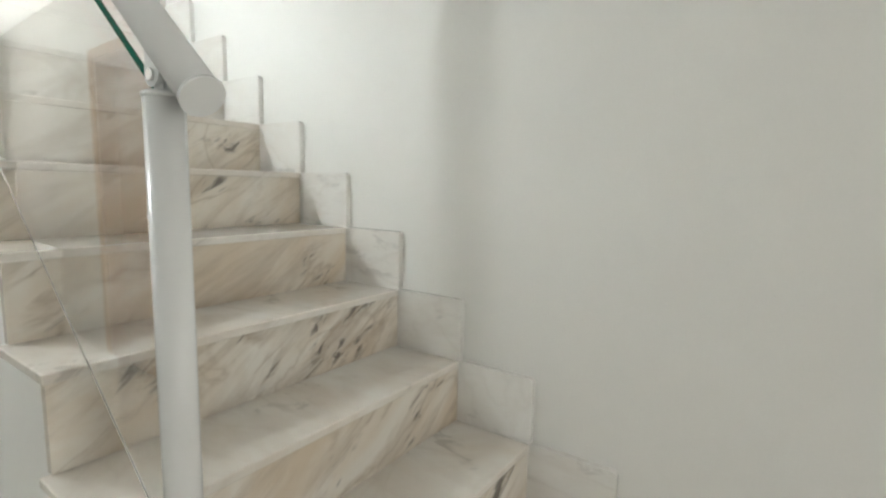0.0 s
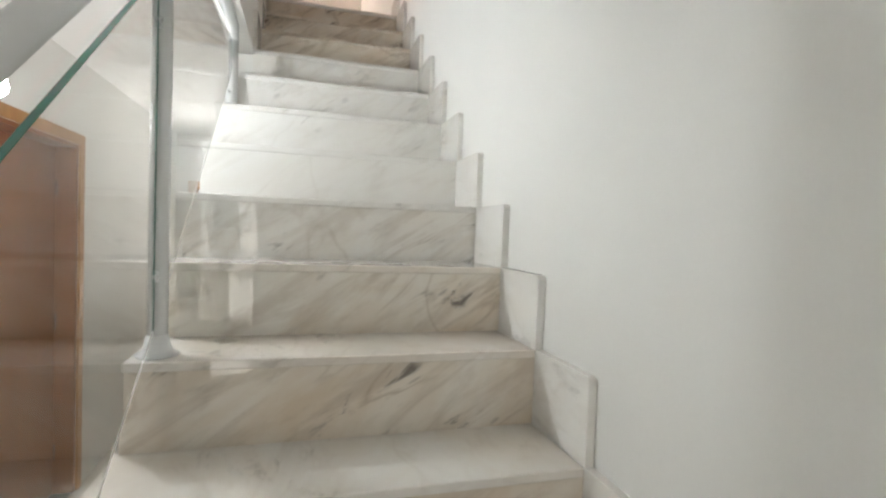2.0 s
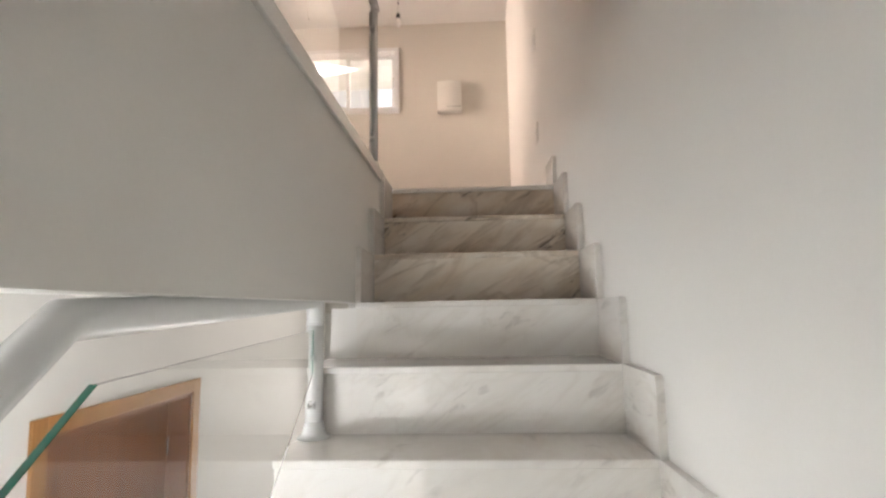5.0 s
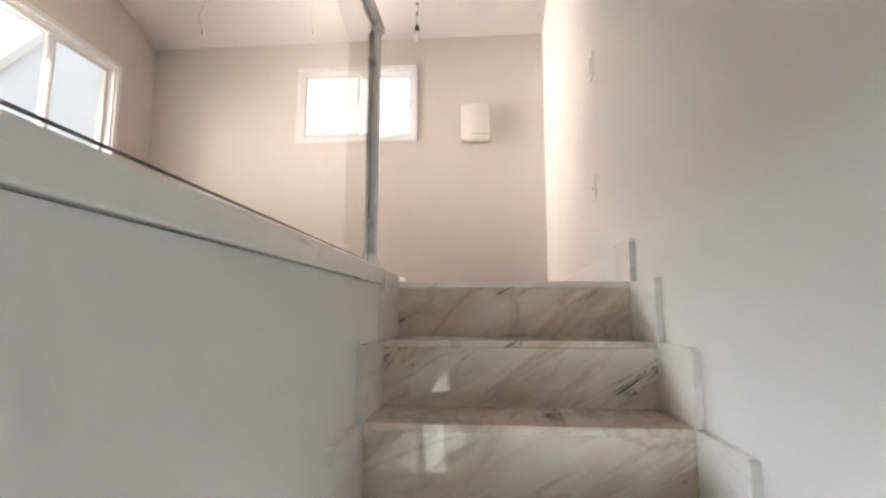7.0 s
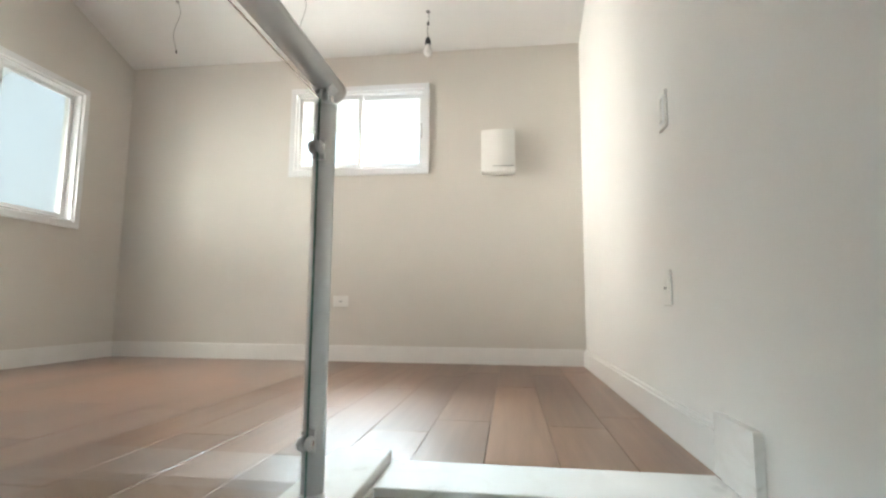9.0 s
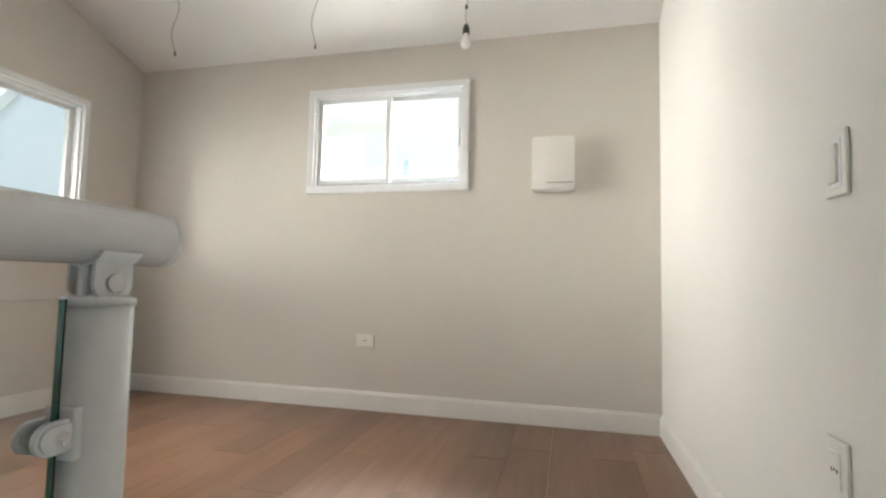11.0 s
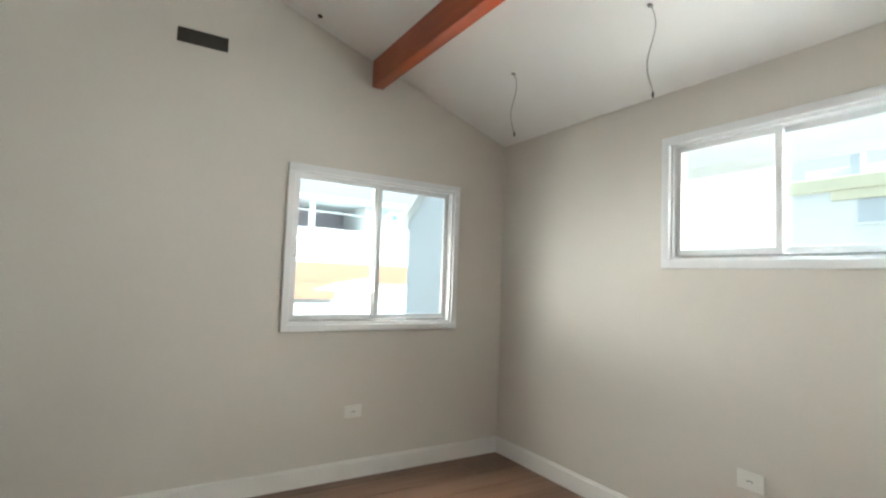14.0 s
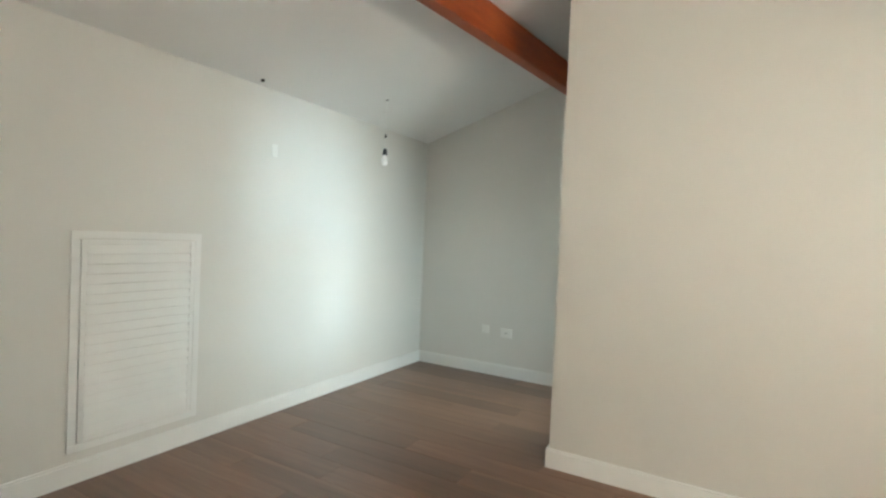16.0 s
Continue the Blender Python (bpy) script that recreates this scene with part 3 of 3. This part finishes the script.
def hanging_bulb(name, x, y, top, cap_z, lit, label, wire, joint=0.10):
    r = root(name, (x, y, top), label, "bulb")
    part("wire", tube(bmesh.new(), kinked_path(x, y, top, cap_z) if lit else wire_path((x, y, top), (x, y, cap_z), 0.006), 0.0026 if lit else 0.0022, 6), wire, r)
    part("wire_joint", lathe(bmesh.new(), [(0.003, cap_z + joint), (0.008, cap_z + joint + 0.006), (0.008, cap_z + joint + 0.022), (0.003, cap_z + joint + 0.03)], x, y, 10), BLACK, r, "taped black wire joint")
    part("lamp_holder", lathe(bmesh.new(), [(0.006, cap_z + 0.006), (0.012, cap_z), (0.016, cap_z - 0.012), (0.019, cap_z - 0.02), (0.020, cap_z - 0.045), (0.0185, cap_z - 0.05)], x, y, 18), BLACK, r, "black lamp holder")
    zb = cap_z - 0.05
    prof = [(0.013, zb), (0.014, zb - 0.008), (0.02, zb - 0.022), (0.0275, zb - 0.04), (0.030, zb - 0.055), (0.027, zb - 0.07), (0.018, zb - 0.081), (0.004, zb - 0.0855)]
    part("bulb_glass", lathe(bmesh.new(), prof, x, y, 20), BULB_ON if lit else BULB_OFF, r, "glowing white bulb" if lit else "unlit opal bulb")
    part("ceiling_hole", lathe(bmesh.new(), [(0.004, top - 0.004), (0.014, top - 0.003), (0.016, top + 0.006), (0.004, top + 0.007)], x, y, 14), WIRE_GREY, r)
    return r


hanging_bulb("hanging_bulb", -1.055, 2.075, roof_z(2.075), 2.235, False, "unlit bulb hanging on a bare wire by the high window", WIRE_GREY, 0.09)
hanging_bulb("hanging_bulb", -3.99, -2.60, roof_z(-2.60), 2.03, False, "unlit bulb hanging on a thin wire in the alcove", PLASTIC, 0.09)
hanging_bulb("hanging_bulb", -1.385, -1.665, HALL_TOP, -0.945, True, "lit white bulb hanging on a blue wire in the hall", WIRE_BLUE, 0.12)


def loose_wire(x, y, low, label, mat=WIRE_GREY):
    r = root("loose_wire", (x, y, roof_z(y)), label, "wire", "", "bare ceiling wires")
    top = roof_z(y)
    part("wire", tube(bmesh.new(), wire_path((x, y, top), (x + 0.01, y + 0.01, low), 0.022, 18), 0.0018, 6), mat, r)
    part("wire_end", lathe(bmesh.new(), [(0.002, low - 0.018), (0.005, low - 0.012), (0.005, low + 0.004), (0.002, low + 0.01)], x + 0.01, y + 0.01, 8), BLACK, r, "taped black wire end")
    part("ceiling_hole", lathe(bmesh.new(), [(0.004, top - 0.005), (0.012, top - 0.004), (0.014, top + 0.006), (0.004, top + 0.007)], x, y, 12), WIRE_GREY, r)


loose_wire(-2.80, 1.86, 2.14, "thin bare wire hanging from the sloping ceiling near the gable")
loose_wire(-1.88, 1.87, 2.10, "longer bare wire hanging from the sloping ceiling")


def ceiling_hole(x, y):
    z = roof_z(y)
    thing("ceiling_outlet", lathe(bmesh.new(), [(0.004, z - 0.012), (0.013, z - 0.010), (0.015, z + 0.008), (0.004, z + 0.009)], x, y, 14), VENT_DARK,
              "small dark wiring outlet in the sloping ceiling", "outlet", "", "ceiling outlets")


ceiling_hole(-3.45, 0.88)
ceiling_hole(-2.98, -2.88)


# ---- railings ----
R_RAIL, R_POST = 0.0240, 0.024


def post_parts(r, x, y, base, top, dirs, clamps, k=1.0):
    post = part("post", tube(bmesh.new(), [(x, y, base + 0.01), (x, y, top)], R_POST, 24), RAIL_PAINT, r)
    part("post_cap", lathe(bmesh.new(), [(0.02, top - 0.004), (R_POST + 0.0015, top - 0.003), (R_POST + 0.0015, top + 0.002), (0.02, top + 0.004)], x, y, 24), RAIL_PAINT, post)
    part("base_flange", lathe(bmesh.new(), [(0.046, base + 0.0005), (0.047, base + 0.002), (0.046, base + 0.004), (0.036, base + 0.007), (0.031, base + 0.018), (R_POST + 0.0005, base + 0.045)], x, y, 24), RAIL_PAINT, post)
    for d in dirs:
        for z in clamps:
            y1 = y + d * (R_POST - 0.004)
            y2 = y + d * (R_POST + 0.021 * k)
            h = 0.0115 * k
            part("clamp_plate", slab(x - 0.016 * k, x + 0.016 * k, min(y1, y1 + d * 0.008), max(y1, y1 + d * 0.008), z - 0.019 * k, z + 0.019 * k, 0.002), RAIL_PAINT, post)
            jaw = [(y1, z - h), (y1, z + h)] + [(y2 - d * h * 0.4 + d * h * math.sin(a), z + h * math.cos(a)) for a in (math.pi * i / 10 for i in range(11))]
            for s0, s1 in ((-0.015, -0.0055), (0.0055, 0.015)):
                bm = prism(bmesh.new(), jaw, 0, x + s0 * k if s0 < -0.01 else x + s0, x + s1 * k if s1 > 0.01 else x + s1)
                bmesh.ops.bevel(bm, geom=[e for e in bm.edges if abs(e.verts[0].co.x - e.verts[1].co.x) < 1e-6], offset=0.0025, segments=2, affect='EDGES')
                part("glass_clamp", bm, RAIL_PAINT, post)
            part("clamp_screw", tube(bmesh.new(), [(x - 0.0165 * k, y2 - d * 0.010 * k, z), (x + 0.0165 * k, y2 - d * 0.010 * k, z)], 0.005 * k, 12), STEEL, post)
    return post


def saddle(r, x, y, z0, z1, slope):
    """A bent strap that holds the handrail over a post."""
    s = part("saddle_bracket", slab(x - 0.004, x + 0.004, y - 0.018, y + 0.018, z0, z1 + 0.004, 0.003), RAIL_PAINT, r)
    bm = bmesh.new()
    pts = [(x + (R_RAIL + 0.002) * math.cos(a), z1 + R_RAIL + (R_RAIL + 0.002) * math.sin(a)) for a in (math.pi * (1.18 + 0.64 * i / 10) for i in range(11))]
    pts += [(x + (R_RAIL - 0.001) * math.cos(a), z1 + R_RAIL + (R_RAIL - 0.001) * math.sin(a)) for a in (math.pi * (1.82 - 0.64 * i / 10) for i in range(11))]
    prism(bm, pts, 1, y - 0.018, y + 0.018)
    for v in bm.verts:
        v.co.z += slope * (v.co.y - y)
    part("saddle", bm, RAIL_PAINT, s)
    zc = (z0 + z1) / 2
    for side in (-1, 1):
        ear = [(y + 0.017 * math.cos(a), zc + 0.014 * math.sin(a)) for a in (math.pi * (1 + i / 10) for i in range(11))] + [(y + 0.016, z1 + 0.012), (y - 0.016, z1 + 0.012)]
        bm = prism(bmesh.new(), ear, 0, x + side * 0.010, x + side * 0.0135)
        part("ear", bm, RAIL_PAINT, s)
        part("screw", tube(bmesh.new(), [(x + side * 0.0135, y, zc), (x + side * 0.017, y, zc)], 0.0075, 12), STEEL, s)
    part("pivot", tube(bmesh.new(), [(x - 0.0098, y, zc), (x + 0.0098, y, zc)], 0.012, 16), RAIL_PAINT, s)
    part("neck", lathe(bmesh.new(), [(0.014, z0 + 0.001), (0.014, z0 + 0.004), (0.010, z0 + 0.008), (0.009, zc)], x, y, 18), RAIL_PAINT, s)


def glass_panel(r, outline, x, green, drift=None):
    """A 10 mm toughened pane in the plane x; green: numbers of the outline's edges that show their cut face."""
    bm = bmesh.new()
    def shift(b):
        if drift:
            for v in b.verts:
                v.co.x += drift(v.co.y) - x
        return b
    shift(prism(bm, outline, 0, x - 0.005, x + 0.005))
    ob = part("glass_panel", bm, CLEAR, r, "clear toughened glass panel")
    ob.visible_shadow = False
    n = len(outline)
    for i in green:
        a, b = Vector(outline[i]), Vector(outline[(i + 1) % n])
        d = (b - a).normalized()
        o = Vector((-d.y, d.x))
        if o.y < 0:
            o = -o
        e = prism(bmesh.new(), [a + o * 0.0005, b + o * 0.0005, b + o * 0.0015, a + o * 0.0015], 0, x - 0.005, x + 0.005)
        part("glass_edge", shift(e), GLASS_EDGE, ob, "green cut edge of the glass")
    return ob


SL = RISE / GO
AP_Y, AP_Z = -1.888, -0.59      # bend of the stair handrail
END_Y = -3.12


def rail_z(y):
    return AP_Z + 0.841 * min(0.0, y - AP_Y)


N1, N2, N3 = -3.03, -2.10, -0.99
N3_Z = -0.555                  # the upper length climbs a little to its last post


def rail_x(y):
    return RAIL_X + min(0.0, y - N2) * 0.04


sr = root("stair_railing", (RAIL_X, -2.0, -RISE * 9), "white tubular handrail with clear glass panels beside the stairs", "railing")
part("handrail", tube(bmesh.new(), [(rail_x(END_Y), END_Y, rail_z(END_Y)), (RAIL_X, AP_Y, AP_Z), (RAIL_X, N3, N3_Z), (RAIL_X, N3, N3_Z - 0.07)], R_RAIL, 28), RAIL_PAINT, sr)
part("rail_cap", tube(bmesh.new(), [(rail_x(END_Y), END_Y - 0.004, rail_z(END_Y) - 0.0032), (rail_x(END_Y), END_Y, rail_z(END_Y))], R_RAIL + 0.0015, 28), RAIL_PAINT, sr)
for y, k, dirs in ((N1, 13, (1,)), (N2, 9, (-1, 1))):
    base, top = -RISE * k, rail_z(y) - 0.068
    post_parts(sr, rail_x(y), y, base, top, dirs, (base + 0.17, top - 0.15), 0.65)
    saddle(sr, rail_x(y), y, top, rail_z(y) - R_RAIL, SL)
post_parts(sr, RAIL_X, N3, -RISE * 5, N3_Z - 0.068, (-1,), (-RISE * 5 + 0.09, N3_Z - 0.16), 0.65)
g0, g1 = N1 + 0.03, N2 - 0.03
glass_panel(sr, [(g0, g0 * SL + 0.035), (g1, g1 * SL + 0.035), (g1, rail_z(g1) - 0.10), (g0, rail_z(g0) - 0.10)], RAIL_X, (1, 2, 3), lambda v: RAIL_X + min(0.0, v - N2) * 0.022)
g0, g1 = N2 + 0.03, N3 - 0.03
glass_panel(sr, [(g0, g0 * SL + 0.035), (g1, g1 * SL + 0.035), (g1, N3_Z - 0.085), (AP_Y + 0.052, AP_Z - 0.075), (g0, rail_z(g0) - 0.105)], RAIL_X, (1, 3, 4))

AX, AZ = -0.862, 0.836
ar = root("attic_railing", (AX, -1.5, 0.028), "white tubular guard rail with glass along the stair well", "railing")
part("handrail", tube(bmesh.new(), [(AX, -0.188, AZ), (AX, SOUTH + 0.002, AZ)], R_RAIL, 28), RAIL_PAINT, ar)
part("rail_cap", tube(bmesh.new(), [(AX, -0.185, AZ), (AX, -0.189, AZ)], R_RAIL + 0.0003, 28), RAIL_PAINT, ar)
CLAMP = 0.690
posts = (-0.242, -1.52, -2.84)
for i, y in enumerate(posts):
    dirs = ((-1,), (-1, 1), (1,))[i]
    post_parts(ar, AX, y, 0.028, AZ - 0.052, dirs, (0.165, CLAMP))
    saddle(ar, AX, y, AZ - 0.052, AZ - R_RAIL, 0.0)
for a, b in zip(posts, posts[1:]):
    glass_panel(ar, [(b + 0.03, 0.05), (a - 0.03, 0.05), (a - 0.03, AZ - 0.05), (b + 0.03, AZ - 0.05)], AX, (1, 3))


# ---- the hall door ----
DY0, DY1, DZ = -0.80, 0.06, -0.975
hd = root("door_1", (HALL_W, (DY0 + DY1) / 2, LOW), "closed brown wooden door in a honey-coloured casing", "door", "structure")
xb = HALL_W - 0.14
for y0, y1 in ((DY0 - 0.06, DY0), (DY1, DY1 + 0.06)):
    part("casing", slab(HALL_W + 0.0005, HALL_W + 0.014, y0, y1, LOW + 0.001, DZ + 0.06, 0.003), CASING_WOOD, hd)
part("casing", slab(HALL_W + 0.0005, HALL_W + 0.014, DY0, DY1, DZ, DZ + 0.06, 0.003), CASING_WOOD, hd)
part("jamb", slab(xb, HALL_W, DY0, DY0 + 0.022, LOW + 0.001, DZ - 0.022), DOOR_WOOD, hd)
part("jamb", slab(xb, HALL_W, DY1 - 0.022, DY1, LOW + 0.001, DZ - 0.022), DOOR_WOOD, hd)
part("jamb", slab(xb, HALL_W, DY0, DY1, DZ - 0.022, DZ), DOOR_WOOD, hd)
leaf = part("door_leaf", slab(xb + 0.004, xb + 0.04, DY0 + 0.024, DY1 - 0.024, LOW + 0.008, DZ - 0.025, 0.003), DOOR_WOOD, hd)
for z in (LOW + 0.25, LOW + 1.0, DZ - 0.25):
    part("hinge", tube(bmesh.new(), [(xb + 0.046, DY1 - 0.026, z - 0.045), (xb + 0.046, DY1 - 0.026, z + 0.045)], 0.006, 10), STEEL, leaf, "steel butt hinge")
part("handle", tube(bmesh.new(), [(xb + 0.042, DY0 + 0.08, LOW + 1.0), (xb + 0.085, DY0 + 0.08, LOW + 1.0), (xb + 0.085, DY0 + 0.19, LOW + 1.0)], 0.009, 12), STEEL, leaf, "steel lever handle")
part("lock_plate", slab(xb + 0.0405, xb + 0.043, DY0 + 0.06, DY0 + 0.10, LOW + 0.90, LOW + 1.07, 0.001), STEEL, leaf)

# glazed outer door of the hall
gd = root("door_2", ((GD[0] + GD[1]) / 2, HALL_S, LOW), "white aluminium outer door with clear glass", "door", "structure")
gx0, gx1, gz0, gz1 = GD
for a0, a1, c0, c1 in ((gx0, gx0 + 0.05, gz0, gz1), (gx1 - 0.05, gx1, gz0, gz1), (gx0 + 0.05, gx1 - 0.05, gz1 - 0.05, gz1), (gx0 + 0.05, gx1 - 0.05, gz0, gz0 + 0.08), (gx0 + 0.05, gx1 - 0.05, gz0 + 1.0, gz0 + 1.05)):
    part("frame_bar", slab(a0, a1, HALL_S - 0.09, HALL_S - 0.04, c0, c1, 0.003), ALU, gd)
for c0, c1 in ((gz0 + 0.08, gz0 + 1.0), (gz0 + 1.05, gz1 - 0.05)):
    p = part("pane", slab(gx0 + 0.05, gx1 - 0.05, HALL_S - 0.068, HALL_S - 0.062, c0, c1), CLEAR, gd)
    p.visible_shadow = False


# glazed back door of the hall, in a wooden casing
bd = root("door_3", ((ND[0] + ND[1]) / 2, HALL_N, LOW), "glazed white door in a honey-coloured wooden casing", "door", "structure")
nx0, nx1, nz0, nz1 = ND
for a0, a1 in ((nx0 - 0.06, nx0), (nx1, nx1 + 0.06)):
    part("casing", slab(a0, a1, HALL_N - 0.014, HALL_N - 0.0005, nz0, nz1 + 0.06, 0.003), CASING_WOOD, bd)
part("casing", slab(nx0, nx1, HALL_N - 0.014, HALL_N - 0.0005, nz1, nz1 + 0.06, 0.003), CASING_WOOD, bd)
for a0, a1 in ((nx0, nx0 + 0.025), (nx1 - 0.025, nx1)):
    part("jamb", slab(a0, a1, HALL_N, HALL_N + 0.14, nz0, nz1 - 0.025), CASING_WOOD, bd)
part("jamb", slab(nx0, nx1, HALL_N, HALL_N + 0.14, nz1 - 0.025, nz1), CASING_WOOD, bd)
for a0, a1, c0, c1 in ((nx0 + 0.03, nx0 + 0.09, nz0, nz1 - 0.03), (nx1 - 0.09, nx1 - 0.03, nz0, nz1 - 0.03), (nx0 + 0.09, nx1 - 0.09, nz1 - 0.09, nz1 - 0.03),
                       (nx0 + 0.09, nx1 - 0.09, nz0 + 1.58, nz0 + 1.62), (nx0 + 0.09, nx1 - 0.09, nz0 + 0.98, nz0 + 1.04), (nx0 + 0.09, nx1 - 0.09, nz0, nz0 + 0.14)):
    part("frame_bar", slab(a0, a1, HALL_N + 0.06, HALL_N + 0.10, c0, c1, 0.002), ALU, bd)
for c0, c1 in ((nz0 + 0.14, nz0 + 0.98), (nz0 + 1.04, nz0 + 1.58), (nz0 + 1.62, nz1 - 0.09)):
    p = part("pane", slab(nx0 + 0.09, nx1 - 0.09, HALL_N + 0.078, HALL_N + 0.083, c0, c1), CLEAR, bd)
    p.visible_shadow = False


# ---- outside ----
GROUND = LOW - 0.15
bm = bmesh.new()
box(bm, -600, 600, -600, 600, GROUND - 0.5, GROUND)
thing("ground", bm, EARTH, "pale dusty ground round the house", "ground", "structure")


def neighbour_house():
    """A white house across the lot with a recessed roof terrace, seen through the gable window."""
    x = -15.0
    r = root("neighbour_house", (x - 3, 4, GROUND), "white rendered neighbour house with a shaded roof terrace", "house")
    part("wall", slab(x - 6, x, -2.0, 16.0, GROUND, 2.65), RENDER_WHITE, r)
    part("upper_wall", slab(x - 6, x, -2.0, 3.4, 2.65, 3.45), RENDER_WHITE, r)
    part("upper_wall", slab(x - 6, x, 5.95, 16.0, 2.65, 3.45), RENDER_WHITE, r)
    # the recess's shade is put into this wall's colour
    part("terrace_back_wall", slab(x - 2.2, x - 2.0, 3.4, 5.95, 2.65, 3.45), RENDER_SHADE, r, "terrace back wall, its lilac-grey standing in for shade")
    part("pillar", slab(x - 0.2, x, 4.22, 4.36, 2.65, 3.45, 0.01), RENDER_WHITE, r)
    part("roof", slab(x - 6.2, x + 0.2, -2.2, 16.2, 3.45, 3.60, 0.02), RENDER_WHITE, r)
    part("terrace_rail", tube(bmesh.new(), [(x - 0.1, 3.4, 3.18), (x - 0.1, 5.95, 3.12)], 0.022, 8), RENDER_WHITE, r)
    part("awning", slab(x + 0.0005, x + 0.35, 6.15, 6.55, 3.12, 3.32, 0.01), RENDER_TEAL, r, "small teal awning")
    part("awning", slab(x + 0.0005, x + 0.35, 6.85, 7.25, 3.10, 3.22, 0.01), RENDER_TEAL, r, "small teal awning")
    part("orange_band", slab(x + 0.0005, x + 0.2, -2.0, 16.0, 1.06, 1.62), RENDER_ORANGE, r, "orange rendered band")
    part("orange_band", slab(x + 0.0005, x + 0.25, -2.0, 5.0, 0.56, 1.056), RENDER_ORANGE, r, "orange rendered band")
    part("terrace", slab(x + 0.35, x + 3.0, -2.0, 16.0, GROUND, 0.45), RENDER_WHITE, r, "white terrace wall")


neighbour_house()


def side_wing():
    """The grey-blue gable of the next building, in the shade."""
    r = root("side_wing", (-5.6, 5.0, GROUND), "grey-blue rendered gable wall of the next building", "building")
    pts = [(-7.5, GROUND), (-4.2, GROUND), (-4.2, 4.35), (-7.5, 2.16)]
    part("wall", prism(bmesh.new(), pts, 1, 3.62, 8.0), RENDER_BLUE, r)
    pts = [(-7.7, 2.03), (-4.2, 4.35), (-4.2, 4.47), (-7.7, 2.15)]
    part("roof", prism(bmesh.new(), pts, 1, 3.5, 8.1), RENDER_WHITE, r)


side_wing()


def yellow_house():
    r = root("yellow_house", (-4.5, 15, GROUND), "pale house with a yellow roof band behind the plot", "house")
    part("wall", slab(-6.35, 6.0, 13.05, 18.0, GROUND, 3.52), RENDER_WHITE, r)
    part("roof_band", slab(-6.4, 6.1, 12.95, 18.1, 3.52, 3.83, 0.03), RENDER_YELLOW, r, "yellow painted roof band")
    part("roof_band", slab(-5.46, 6.1, 12.98, 13.049, 3.30, 3.518, 0.01), RENDER_YELLOW, r, "yellow painted lower band")
    # a flat blue-grey panel is put in for the window's glass
    w = part("window", slab(-4.98, -4.1, 13.02, 13.049, 2.79, 3.29, 0.004), RENDER_BLUE, r, "window glass added as a flat blue-grey panel")
    part("window_sill", slab(-5.02, -4.06, 12.99, 13.048, 2.74, 2.788, 0.004), RENDER_WHITE, w)
    part("flue", slab(-6.40, -6.27, 12.7, 12.85, GROUND, 3.32, 0.01), RENDER_BLUE, r, "grey flue")
    part("chimney", slab(-5.17, -4.98, 13.2, 13.5, 3.83, 4.38, 0.01), RENDER_BLUE, r, "pale grey chimney")
    part("upper_roof", slab(-6.2, 6.0, 13.6, 18.0, 3.83, 4.15, 0.02), RENDER_WHITE, r)


yellow_house()


def garden_wall():
    r = root("garden_wall", (-1.5, 6.6, GROUND), "salmon-orange rendered garden wall behind the house", "garden wall")
    part("wall", slab(-4.0, 6.0, 6.6, 6.8, GROUND, -0.85), RENDER_ORANGE, r)
    part("coping", slab(-4.05, 6.05, 6.55, 6.85, -0.85, -0.79, 0.01), RENDER_WHITE, r)


garden_wall()


# ---- laminate floor, plank by plank ----
floor_root = root("floor", (WEST / 2, 0, -0.022), "brown wood-look laminate planks laid along the room", "floor", "structure")
PW, PL = 0.192, 1.28
plank_meshes = {}


def plank(x0, x1, y0, y1):
    key = (round(x1 - x0, 3), round(y1 - y0, 3))
    if key not in plank_meshes:
        w, h = key
        plank_meshes[key] = mesh_of("plank", slab(-w / 2 + 0.0006, w / 2 - 0.0006, -h / 2 + 0.0006, h / 2 - 0.0006, -0.010, 0.0, 0.0012), PLANK)
    ob = new("plank", plank_meshes[key])
    ob.parent = floor_root
    ob.matrix_parent_inverse = Matrix.Translation(-Vector(floor_root.location))
    ob.location = ((x0 + x1) / 2, (y0 + y1) / 2, random.uniform(-0.0003, 0.0003))


random.seed(4)
x = -0.002
row = 0
while x > ALCOVE + 0.03:
    x0 = max(x - PW, ALCOVE + 0.001)
    y = NORTH - 0.004
    low = SOUTH + 0.002
    if x0 > WELL - 0.15:
        low = 0.202
    elif x > WELL - 0.14 and x0 < WELL - 0.14:
        plank(x0, WELL - 0.141, SOUTH + 0.002, 0.2005)
        low = 0.202
    if x0 < WEST:
        y = CORNER - 0.004 if x <= WEST + 0.02 else y
    first = PL * ((row * 0.37) % 1.0)
    first = first if first > 0.25 else first + 0.3
    while y > low + 0.01:
        y0 = max(low, y - (first or PL))
        first = None
        plank(x0, x, y0, y)
        y = y0
    x = x0
    row += 1
